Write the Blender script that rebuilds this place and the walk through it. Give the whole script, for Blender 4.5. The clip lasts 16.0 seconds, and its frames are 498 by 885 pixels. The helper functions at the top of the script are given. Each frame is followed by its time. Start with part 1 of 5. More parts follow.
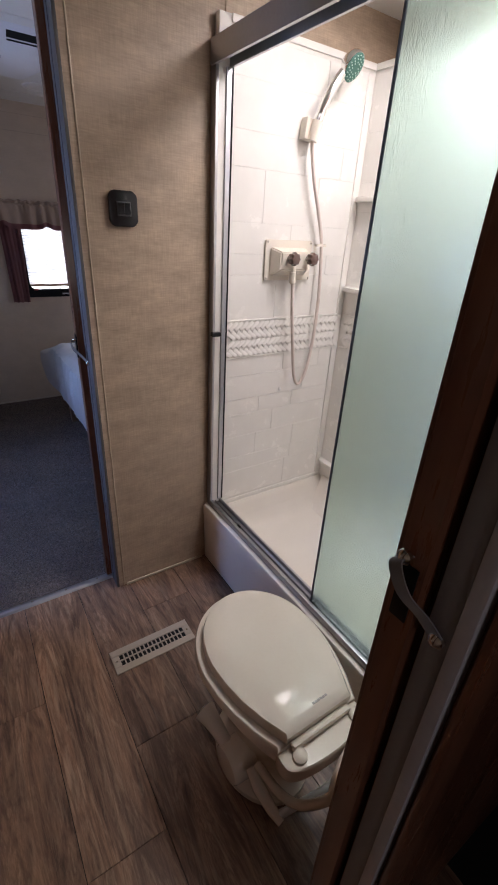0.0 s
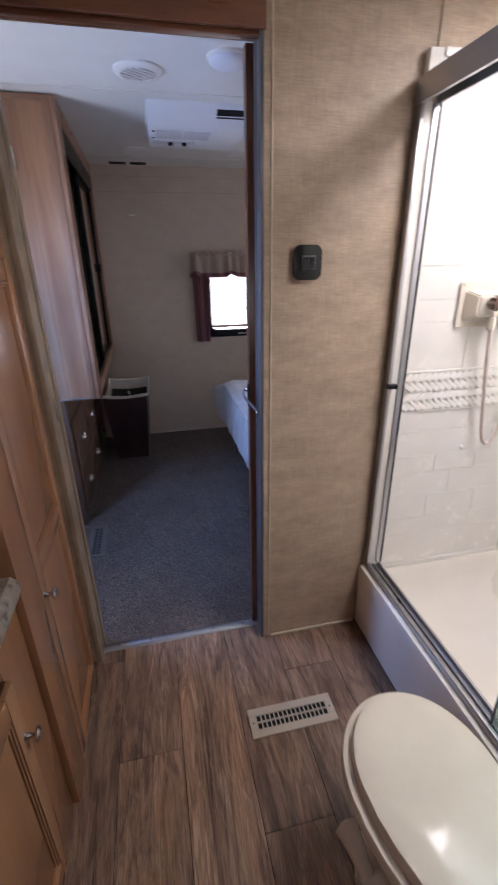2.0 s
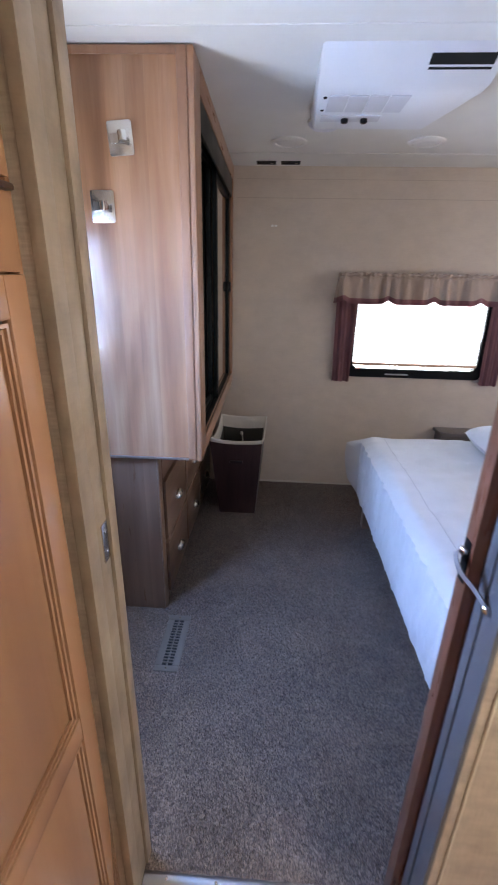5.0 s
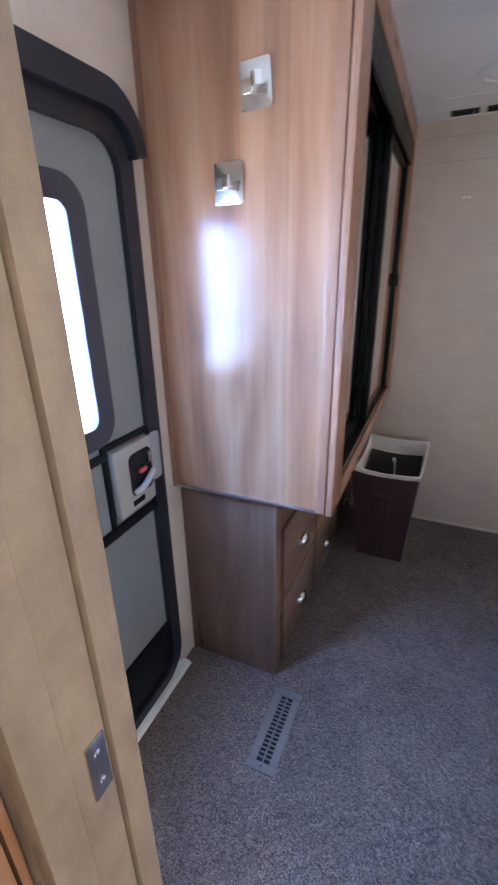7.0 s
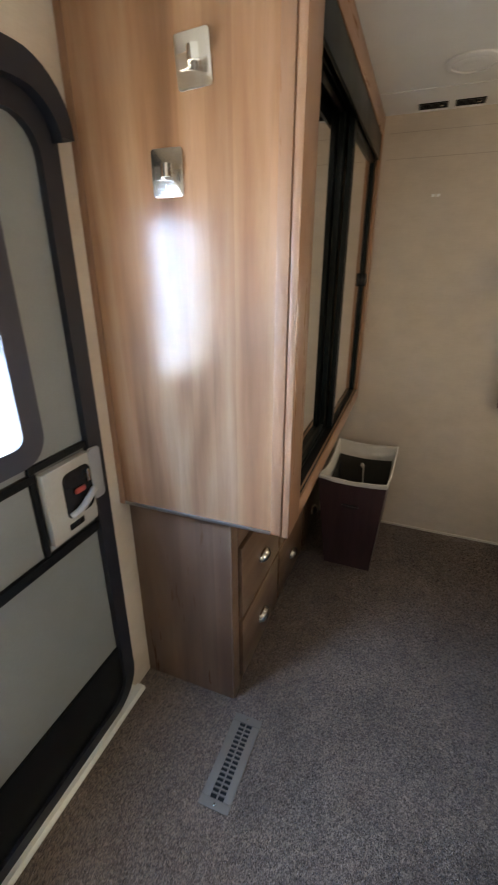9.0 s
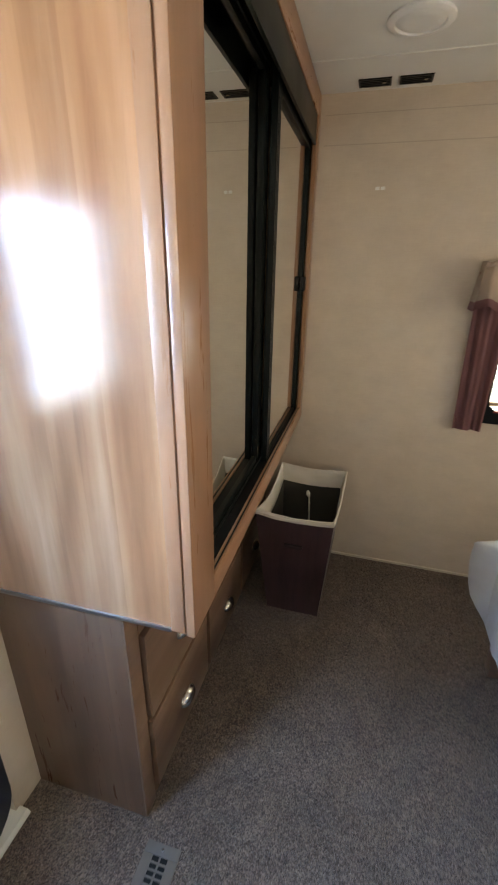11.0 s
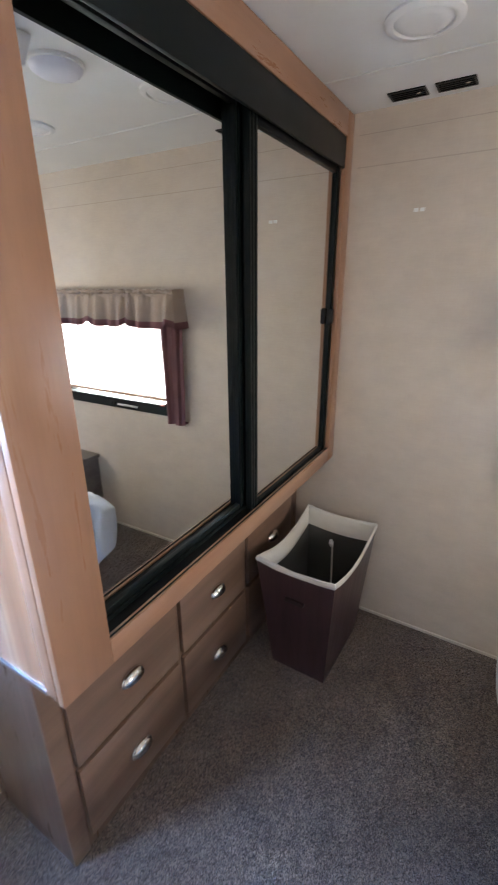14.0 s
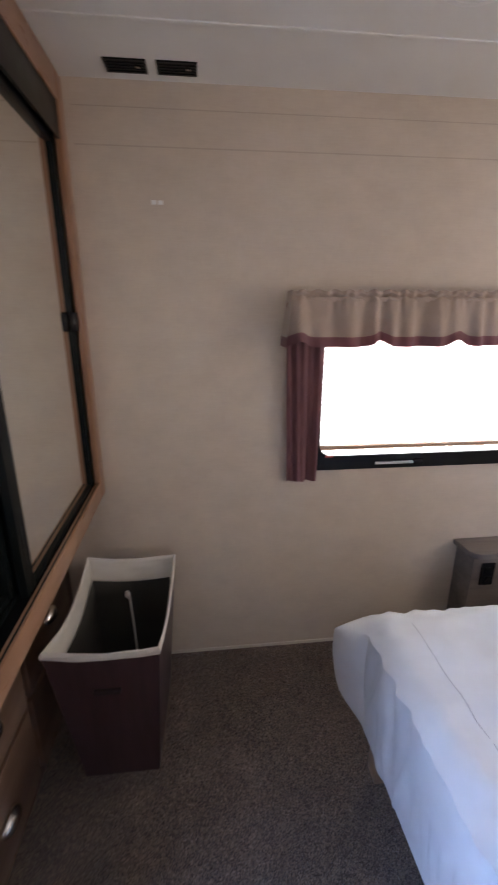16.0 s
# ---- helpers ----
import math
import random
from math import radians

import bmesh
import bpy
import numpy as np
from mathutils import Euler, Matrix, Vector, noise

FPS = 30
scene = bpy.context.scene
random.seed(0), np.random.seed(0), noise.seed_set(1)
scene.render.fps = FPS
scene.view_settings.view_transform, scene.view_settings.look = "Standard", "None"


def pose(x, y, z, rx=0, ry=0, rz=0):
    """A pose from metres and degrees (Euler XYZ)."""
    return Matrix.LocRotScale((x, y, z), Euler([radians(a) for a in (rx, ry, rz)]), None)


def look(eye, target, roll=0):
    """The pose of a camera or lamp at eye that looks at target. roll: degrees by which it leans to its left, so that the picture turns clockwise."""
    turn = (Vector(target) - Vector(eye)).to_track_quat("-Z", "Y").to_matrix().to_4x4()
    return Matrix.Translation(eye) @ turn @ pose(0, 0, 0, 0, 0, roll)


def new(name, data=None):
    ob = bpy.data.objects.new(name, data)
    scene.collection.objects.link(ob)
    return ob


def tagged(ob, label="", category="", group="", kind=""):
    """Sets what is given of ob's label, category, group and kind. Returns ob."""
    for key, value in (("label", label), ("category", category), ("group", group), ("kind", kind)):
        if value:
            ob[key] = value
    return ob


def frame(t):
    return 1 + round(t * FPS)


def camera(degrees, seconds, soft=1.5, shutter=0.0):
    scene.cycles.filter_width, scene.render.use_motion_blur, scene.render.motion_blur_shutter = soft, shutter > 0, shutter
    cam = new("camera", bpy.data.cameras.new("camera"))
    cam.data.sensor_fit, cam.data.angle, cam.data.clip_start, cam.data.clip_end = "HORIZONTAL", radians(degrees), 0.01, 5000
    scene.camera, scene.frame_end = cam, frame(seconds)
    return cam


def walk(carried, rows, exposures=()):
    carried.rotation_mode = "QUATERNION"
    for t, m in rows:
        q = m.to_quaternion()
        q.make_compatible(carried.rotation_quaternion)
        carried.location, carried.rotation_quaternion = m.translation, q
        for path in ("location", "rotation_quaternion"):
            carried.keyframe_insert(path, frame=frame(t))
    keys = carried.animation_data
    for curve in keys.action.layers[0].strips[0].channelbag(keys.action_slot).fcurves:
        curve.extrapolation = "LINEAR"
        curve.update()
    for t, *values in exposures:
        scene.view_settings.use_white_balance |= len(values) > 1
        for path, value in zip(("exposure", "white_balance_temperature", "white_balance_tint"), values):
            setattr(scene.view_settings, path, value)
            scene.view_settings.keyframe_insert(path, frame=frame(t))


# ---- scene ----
cam = camera(60.4, 16.0, soft=1.8, shutter=0.5)
PATH = [
    (0, (0.118, 0.08, 1.415), (1.132, 1.555, 0.523), 3.3),
    (0.5, (0.108, 0.083, 1.421), (1.123, 1.545, 0.509), 3.3),
    (1, (0.097, 0.107, 1.428), (0.975, 1.647, 0.504), 2.2),
    (1.5, (0.109, 0.154, 1.445), (0.727, 1.846, 0.577), 0.1),
    (2, (0.13, 0.211, 1.46), (0.52, 2.008, 0.673), -0.8),
    (2.5, (0.182, 0.296, 1.48), (0.328, 2.136, 0.709), 0.0),
    (3, (0.224, 0.385, 1.492), (0.207, 2.25, 0.77), -0.5),
    (3.5, (0.212, 0.499, 1.484), (0.176, 2.367, 0.771), -0.2),
    (4, (0.152, 0.673, 1.468), (0.15, 2.546, 0.766), 0.8),
    (4.5, (0.113, 0.825, 1.469), (0.089, 2.693, 0.755), 1.1),
    (6.8, (0.066, 1.396, 1.484), (-0.622, 3.123, 0.746), -0.7),
    (7, (0.062, 1.418, 1.481), (-0.709, 3.103, 0.729), -1.1),
    (7.5, (0.106, 1.458, 1.484), (-0.937, 2.984, 0.721), -1.7),
    (8, (0.156, 1.475, 1.477), (-0.975, 2.929, 0.699), -2.4),
    (8.5, (0.155, 1.508, 1.478), (-0.792, 3.085, 0.692), -0.8),
    (9, (0.088, 1.558, 1.497), (-0.588, 3.272, 0.72), -0.1),
    (9.5, (0.038, 1.594, 1.485), (-0.399, 3.39, 0.72), -0.2),
    (10, (0.03, 1.669, 1.474), (-0.27, 3.5, 0.729), 0.4),
    (12.5, (0.366, 2.187, 1.52), (-0.613, 3.756, 0.759), -0.1),
    (13, (0.456, 2.185, 1.531), (-0.597, 3.724, 0.807), -1.0),
    (13.5, (0.468, 2.185, 1.527), (-0.593, 3.725, 0.818), -0.8),
    (14, (0.427, 2.204, 1.54), (-0.549, 3.804, 0.842), -0.4),
    (14.5, (0.279, 2.211, 1.505), (-0.341, 4.002, 0.867), 1.0),
    (15, (0.19, 2.236, 1.467), (-0.137, 4.112, 0.855), 0.9),
    (15.5, (0.184, 2.317, 1.455), (0.106, 4.224, 0.856), 0.3),
    (16, (0.188, 2.412, 1.457), (0.393, 4.309, 0.858), -0.0),
]
EXPOSURES = [(0.0, -0.5, 6350, 18), (1.0, -0.65, 6300, 18), (2.0, -0.05, 6200, 17), (3.0, 0.95, 6050, 12), (4.5, 0.9, 6550, 12), (7.0, 1.2, 6100, 13), (7.5, 1.15, 5850, 11), (8.0, 0.65, 5900, 9),
             (8.5, 0.7, 7900, 7), (9.0, 0.92, 9000, 4), (10.0, 1.2, 9900, 2), (12.5, 1.52, 6800, 3), (13.0, 1.7, 6700, 3), (13.5, 1.68, 6600, 4), (15.0, 1.75, 6600, 7), (15.5, 1.6, 6800, 9), (16.0, 1.08, 7050, 14)]
walk(cam, [(t, look(eye, target, roll)) for t, eye, target, roll in PATH], EXPOSURES)

# ---- world and lights ----
world = bpy.data.worlds.new("sky")
scene.world = world
world.use_nodes = True
wn = world.node_tree
sky = wn.nodes.new("ShaderNodeTexSky")
sky.sky_type, sky.sun_disc, sky.sun_elevation, sky.sun_rotation = "NISHITA", False, radians(40), radians(80)
wn.links.new(sky.outputs[0], wn.nodes["Background"].inputs[0])
wn.nodes["Background"].inputs[1].default_value = 0.1


def area(name, m, sx, sy, watts, color):
    d = bpy.data.lights.new(name, "AREA")
    d.shape, d.size, d.size_y, d.energy, d.color = "RECTANGLE", sx, sy, watts, color
    o = new(name, d)
    o.matrix_world = m
    return o


# daylight in the entry door's window, in the bedroom window and in the shower skylight
# (the door's pane passes pale light off the bright ground and, from above, blue light off the sky)
area("door_daylight", look((-0.750, 2.005, 1.365), (0.5, 2.005, 1.365)), 0.425, 0.53, 5.8, (0.84, 0.92, 1.0))
for k in range(5):
    z = 1.155 + 0.105 * k
    area("door_skylight", look((-0.800, 2.005, z), (-0.10, 2.005, z - 0.70)), 0.41, 0.14, 3.0, (0.14, 0.38, 1.0))
area("window_daylight", look((1.05, 4.06, 1.15), (1.05, 3.0, 1.15)), 0.90, 0.62, 11, (0.92, 0.96, 1.0))
area("skylight_daylight", look((1.27, 0.83, 2.16), (1.27, 0.83, 1.0)), 0.34, 0.64, 16, (1.0, 0.965, 0.93))
# added lamp out of view on the right, to brighten the back wall
area("unseen_east_daylight", look((2.66, 2.70, 1.32), (1.0, 2.70, 1.32)), 0.80, 0.46, 6.2, (1.0, 0.91, 0.84))
# fill lamp added behind the start of the walk, in an unseen opening
area("hall_end_fill", look((0.1, -1.46, 1.35), (0.1, 0.0, 1.2)), 0.60, 0.50, 3.3, (1.0, 0.92, 0.88))

# ---- materials ----


def base(name, rough=0.5, metal=0.0, coat=0.0):
    m = bpy.data.materials.new(name)
    m.use_nodes = True
    nt = m.node_tree
    b = nt.nodes["Principled BSDF"]
    b.inputs["Roughness"].default_value, b.inputs["Metallic"].default_value = rough, metal
    b.inputs["Coat Weight"].default_value = coat
    b.inputs["Coat Roughness"].default_value = 0.12
    return m, nt, b


def node(nt, kind, **inputs):
    n = nt.nodes.new(kind)
    for k, v in inputs.items():
        n.inputs[k.replace("_", " ")].default_value = v
    return n


def coords(nt, scale=(1, 1, 1)):
    tc = nt.nodes.new("ShaderNodeTexCoord")
    mp = nt.nodes.new("ShaderNodeMapping")
    mp.inputs["Scale"].default_value = scale
    nt.links.new(tc.outputs["Object"], mp.inputs[0])
    return mp.outputs[0]


def noise_at(nt, vec, scale, detail=4.0, rough=0.55, distort=0.0):
    n = node(nt, "ShaderNodeTexNoise", Scale=scale, Detail=detail, Roughness=rough, Distortion=distort)
    nt.links.new(vec, n.inputs["Vector"])
    return n.outputs["Fac"]


def ramp(nt, fac, stops):
    r = nt.nodes.new("ShaderNodeValToRGB")
    el = r.color_ramp.elements
    while len(el) < len(stops):
        el.new(0.5)
    for e, (p, c) in zip(el, stops):
        e.position, e.color = p, (*c, 1)
    nt.links.new(fac, r.inputs[0])
    return r.outputs[0]


def mix(nt, kind, fac, a, b):
    n = nt.nodes.new("ShaderNodeMix")
    n.data_type, n.blend_type = "RGBA", kind
    for sock, v in ((n.inputs[0], fac), (n.inputs[6], a), (n.inputs[7], b)):
        if isinstance(v, (int, float)):
            sock.default_value = v
        elif isinstance(v, tuple):
            sock.default_value = (*v, 1)
        else:
            nt.links.new(v, sock)
    return n.outputs[2]


def bump(nt, b, height, strength, dist):
    n = nt.nodes.new("ShaderNodeBump")
    n.inputs["Strength"].default_value, n.inputs["Distance"].default_value = strength, dist
    nt.links.new(height, n.inputs["Height"])
    nt.links.new(n.outputs[0], b.inputs["Normal"])


def plain(name, c, rough=0.5, metal=0.0, vary=0.06, scale=6.0, grain=120.0, bumpy=0.05, coat=0.0):
    """Paint, plastic or metal: a colour with soft blotches, fine grain and uneven gloss."""
    m, nt, b = base(name, rough, metal, coat)
    v = coords(nt)
    big, fine = noise_at(nt, v, scale), noise_at(nt, v, grain, 2)
    lo, hi = tuple(x * (1 - vary) for x in c), tuple(min(1, x * (1 + vary)) for x in c)
    col = ramp(nt, big, [(0.3, lo), (0.7, hi)])
    col = mix(nt, "OVERLAY", 0.12, col, ramp(nt, fine, [(0.3, (0.4,) * 3), (0.7, (0.6,) * 3)]))
    nt.links.new(col, b.inputs["Base Color"])
    rr = ramp(nt, big, [(0.3, (max(0, rough - 0.05),) * 3), (0.7, (min(1, rough + 0.05),) * 3)])
    nt.links.new(rr, b.inputs["Roughness"])
    if bumpy:
        bump(nt, b, fine, bumpy, 0.002)
    return m


def wood(name, dark, mid, light, along=2, across=0, rough=0.28, staves=0.0, grain=1.0, coat=0.0, per_piece=False, wear=0.0, streaky=0.5):
    """Wood or wood-print laminate with grain along one axis; staves: the width of printed strips."""
    m, nt, b = base(name, rough, 0, coat)
    s = [7.0 * grain] * 3
    s[along] = 0.55 * grain
    v = coords(nt, tuple(s))
    if per_piece:
        oi = nt.nodes.new("ShaderNodeObjectInfo")
        sh = nt.nodes.new("ShaderNodeVectorMath")
        sh.operation = "MULTIPLY_ADD"
        cmb = nt.nodes.new("ShaderNodeCombineXYZ")
        for i in range(3):
            nt.links.new(oi.outputs["Random"], cmb.inputs[i])
        sh.inputs[1].default_value = (37.0, 53.0, 71.0)
        nt.links.new(cmb.outputs[0], sh.inputs[0])
        nt.links.new(v, sh.inputs[2])
        v = sh.outputs[0]
    broad = noise_at(nt, v, 1.0, 3, 0.5, 0.6)
    fine = noise_at(nt, v, 5.5, 8, 0.7, 0.3)
    col = ramp(nt, broad, [(0.28, dark), (0.5, mid), (0.72, light)])
    streak = ramp(nt, fine, [(0.32, (0.3,) * 3), (0.5, (0.52,) * 3), (0.7, (0.66,) * 3)])
    col = mix(nt, "OVERLAY", streaky, col, streak)
    if staves:
        tc = nt.nodes.new("ShaderNodeTexCoord")
        sep = nt.nodes.new("ShaderNodeSeparateXYZ")
        nt.links.new(tc.outputs["Object"], sep.inputs[0])
        d = nt.nodes.new("ShaderNodeMath")
        d.operation = "DIVIDE"
        d.inputs[1].default_value = staves
        nt.links.new(sep.outputs[across], d.inputs[0])
        fl = nt.nodes.new("ShaderNodeMath")
        fl.operation = "FLOOR"
        nt.links.new(d.outputs[0], fl.inputs[0])
        wnz = nt.nodes.new("ShaderNodeTexWhiteNoise")
        wnz.noise_dimensions = "1D"
        nt.links.new(fl.outputs[0], wnz.inputs["W"])
        tone = ramp(nt, wnz.outputs["Value"], [(0.0, (0.42,) * 3), (1.0, (0.58,) * 3)])
        col = mix(nt, "OVERLAY", 0.8, col, tone)
    if per_piece:
        tone = ramp(nt, oi.outputs["Random"], [(0.0, (0.42, 0.42, 0.43)), (1.0, (0.58, 0.57, 0.55))])
        col = mix(nt, "OVERLAY", 0.8, col, tone)
    if wear:
        pale = ramp(nt, noise_at(nt, v, 2.4, 6, 0.7, 1.4), [(0.52, (0, 0, 0)), (0.66, (1, 1, 1))])
        g = nt.nodes.new("ShaderNodeRGBToBW")
        nt.links.new(pale, g.inputs[0])
        mm = nt.nodes.new("ShaderNodeMath")
        mm.operation = "MULTIPLY"
        mm.inputs[1].default_value = wear
        nt.links.new(g.outputs[0], mm.inputs[0])
        col = mix(nt, "MIX", mm.outputs[0], col, tuple(min(1, x * 1.5) for x in light))
    nt.links.new(col, b.inputs["Base Color"])
    rr = ramp(nt, fine, [(0.3, (rough + 0.10 * streaky,) * 3), (0.7, (max(0.05, rough - 0.06 * streaky),) * 3)])
    nt.links.new(rr, b.inputs["Roughness"])
    bump(nt, b, fine, 0.08 * streaky, 0.001)
    return m


def plank_material():
    """Printed oak plank: wavy growth lines, fine pores and lime-washed streaks, shifted for each plank."""
    m, nt, b = base("weathered_vinyl_plank", 0.4)
    v = coords(nt, (1, 0.12, 1))
    oi = nt.nodes.new("ShaderNodeObjectInfo")
    sh = nt.nodes.new("ShaderNodeVectorMath")
    sh.operation = "ADD"
    cmb = nt.nodes.new("ShaderNodeCombineXYZ")
    for k, size in enumerate((17.0, 29.0, 41.0)):
        mu = nt.nodes.new("ShaderNodeMath")
        mu.operation = "MULTIPLY"
        mu.inputs[1].default_value = size
        nt.links.new(oi.outputs["Random"], mu.inputs[0])
        nt.links.new(mu.outputs[0], cmb.inputs[k])
    nt.links.new(v, sh.inputs[0])
    nt.links.new(cmb.outputs[0], sh.inputs[1])
    v = sh.outputs[0]
    rings = noise_at(nt, v, 11.0, 6, 0.66, 2.6)
    fine = noise_at(nt, v, 150.0, 6, 0.72, 0.5)
    broad = noise_at(nt, v, 5.0, 4, 0.6, 1.6)
    # contour lines of a slow field give the arched growth rings
    field = noise_at(nt, v, 4.5, 2, 0.5, 0.9)
    mul = nt.nodes.new("ShaderNodeMath")
    mul.operation = "MULTIPLY"
    mul.inputs[1].default_value = 105.0
    nt.links.new(field, mul.inputs[0])
    wave = nt.nodes.new("ShaderNodeMath")
    wave.operation = "SINE"
    nt.links.new(mul.outputs[0], wave.inputs[0])
    arch = nt.nodes.new("ShaderNodeMapRange")
    arch.inputs["From Min"].default_value = -1.0
    nt.links.new(wave.outputs[0], arch.inputs["Value"])
    col = ramp(nt, rings, [(0.34, (0.086, 0.050, 0.035)), (0.45, (0.185, 0.114, 0.077)), (0.51, (0.262, 0.170, 0.119)), (0.56, (0.170, 0.104, 0.071)), (0.66, (0.36, 0.250, 0.182))])
    col = mix(nt, "OVERLAY", 0.38, col, ramp(nt, arch.outputs[0], [(0.1, (0.22, 0.21, 0.21)), (0.6, (0.60, 0.59, 0.58))]))
    col = mix(nt, "OVERLAY", 0.75, col, ramp(nt, broad, [(0.32, (0.26, 0.255, 0.26)), (0.68, (0.70, 0.66, 0.62))]))
    col = mix(nt, "OVERLAY", 0.32, col, ramp(nt, fine, [(0.36, (0.22,) * 3), (0.52, (0.52,) * 3), (0.66, (0.74,) * 3)]))
    lime = ramp(nt, noise_at(nt, v, 38.0, 7, 0.75, 1.0), [(0.50, (0, 0, 0)), (0.66, (0.55, 0.55, 0.55))])
    bw = nt.nodes.new("ShaderNodeRGBToBW")
    nt.links.new(lime, bw.inputs[0])
    col = mix(nt, "MIX", bw.outputs[0], col, (0.38, 0.285, 0.21))
    tone = ramp(nt, oi.outputs["Random"], [(0.0, (0.40, 0.39, 0.40)), (1.0, (0.66, 0.61, 0.55))])
    col = mix(nt, "OVERLAY", 0.9, col, tone)
    nt.links.new(col, b.inputs["Base Color"])
    nt.links.new(ramp(nt, fine, [(0.3, (0.52,) * 3), (0.7, (0.33,) * 3)]), b.inputs["Roughness"])
    bump(nt, b, fine, 0.12, 0.001)
    return m


def linen(name, c, vary=0.12, strength=0.5, cloudy=(9, 9, 14)):
    """Wallpaper with a woven print: fine crossed threads and broad cloudy blotches."""
    m, nt, b = base(name, 0.48)
    across = noise_at(nt, coords(nt, (22, 22, 260)), 1.0, 3, 0.6)
    up = noise_at(nt, coords(nt, (260, 260, 22)), 1.0, 3, 0.6)
    cloud = noise_at(nt, coords(nt, cloudy), 1.0, 5, 0.6)
    lo, hi = tuple(x * (1 - vary) for x in c), tuple(min(1, x * (1 + vary)) for x in c)
    col = ramp(nt, cloud, [(0.3, lo), (0.7, hi)])
    weave = mix(nt, "MIX", 0.5, ramp(nt, across, [(0.3, (0.36,) * 3), (0.7, (0.62,) * 3)]), ramp(nt, up, [(0.3, (0.4,) * 3), (0.7, (0.6,) * 3)]))
    nt.links.new(mix(nt, "OVERLAY", strength, col, weave), b.inputs["Base Color"])
    bump(nt, b, across, 0.08, 0.001)
    return m


def carpet_material():
    m, nt, b = base("carpet_pile", 0.95)
    v = coords(nt)
    tuft = node(nt, "ShaderNodeTexVoronoi", Scale=340.0)
    nt.links.new(v, tuft.inputs["Vector"])
    speck = ramp(nt, tuft.outputs["Color"], [(0.10, (0.045, 0.030, 0.023)), (0.45, (0.135, 0.096, 0.075)), (0.85, (0.25, 0.185, 0.147))])
    worn = ramp(nt, noise_at(nt, v, 3.4, 6, 0.66, 1.2), [(0.3, (0.33,) * 3), (0.7, (0.66,) * 3)])
    clump = ramp(nt, noise_at(nt, v, 95.0, 3, 0.65), [(0.34, (0.30,) * 3), (0.66, (0.67,) * 3)])
    col = mix(nt, "OVERLAY", 0.7, mix(nt, "OVERLAY", 0.65, speck, clump), worn)
    nt.links.new(col, b.inputs["Base Color"])
    b.inputs["Sheen Weight"].default_value = 0.25
    bump(nt, b, noise_at(nt, v, 150.0, 3, 0.7), 0.9, 0.006)
    return m


def glass(name, tint, rough=0.0, ripple=0.0):
    m, nt, b = base(name, rough)
    b.inputs["Transmission Weight"].default_value = 1.0
    b.inputs["Base Color"].default_value = (*tint, 1)
    b.inputs["IOR"].default_value = 1.45
    if ripple:
        n = noise_at(nt, coords(nt, (190, 190, 48)), 1.0, 3, 0.6, 0.8)
        bump(nt, b, n, ripple, 0.004)
    return m


def cloth(name, c, rough=0.85, thin=0.0, vary=0.08):
    m, nt, b = base(name, rough)
    v = coords(nt)
    th = noise_at(nt, coords(nt, (400, 400, 400)), 1.0, 2)
    col = ramp(nt, noise_at(nt, v, 9.0), [(0.3, tuple(x * (1 - vary) for x in c)), (0.7, tuple(min(1, x * (1 + vary)) for x in c))])
    nt.links.new(col, b.inputs["Base Color"])
    b.inputs["Sheen Weight"].default_value = 0.15
    bump(nt, b, th, 0.2, 0.001)
    if thin:
        tr = nt.nodes.new("ShaderNodeBsdfTranslucent")
        nt.links.new(col, tr.inputs[0])
        ms = nt.nodes.new("ShaderNodeMixShader")
        ms.inputs[0].default_value = thin
        nt.links.new(b.outputs[0], ms.inputs[1])
        nt.links.new(tr.outputs[0], ms.inputs[2])
        nt.links.new(ms.outputs[0], nt.nodes["Material Output"].inputs[0])
    return m


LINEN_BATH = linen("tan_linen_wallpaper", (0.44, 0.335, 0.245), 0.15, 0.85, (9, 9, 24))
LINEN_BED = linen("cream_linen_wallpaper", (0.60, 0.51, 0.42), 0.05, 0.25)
JAMB_WRAP = linen("beige_wrapped_jamb", (0.29, 0.215, 0.145), 0.24, 0.3, (16, 16, 9))
CEIL = plain("white_ceiling_panel", (0.80, 0.79, 0.76), 0.6, vary=0.03, grain=90, bumpy=0.1)
WHITE = plain("white_plastic", (0.82, 0.81, 0.79), 0.35, vary=0.02)
PAN = plain("pale_bone_acrylic", (0.83, 0.775, 0.70), 0.2, vary=0.02, bumpy=0.0)
BONE = plain("bone_plastic", (0.78, 0.71, 0.61), 0.07, vary=0.03, bumpy=0.0)
BONE.node_tree.nodes["Principled BSDF"].inputs["Specular IOR Level"].default_value = 0.34
ACRYLIC = plain("white_shower_acrylic", (0.86, 0.83, 0.78), 0.22, vary=0.02, scale=14, grain=70, bumpy=0.12)
PLANK = plank_material()
STONE = plain("white_stone_relief", (0.86, 0.83, 0.78), 0.24, vary=0.02, scale=14, grain=26, bumpy=0.10)
MAPLE = wood("honey_maple", (0.30, 0.138, 0.064), (0.385, 0.190, 0.094), (0.465, 0.252, 0.132), along=2, rough=0.25, coat=0.2, grain=0.6, streaky=0.12)
MAPLE_DARK = wood("dark_glazed_moulding", (0.07, 0.032, 0.016), (0.11, 0.052, 0.026), (0.16, 0.08, 0.04), along=2, rough=0.35)
CHERRY_H = wood("red_brown_head_trim", (0.12, 0.042, 0.020), (0.18, 0.070, 0.038), (0.24, 0.105, 0.058), along=0, rough=0.28, coat=0.2)
CHERRY = wood("red_brown_door_wood", (0.10, 0.035, 0.018), (0.16, 0.062, 0.034), (0.22, 0.095, 0.052), along=2, rough=0.28, coat=0.2)
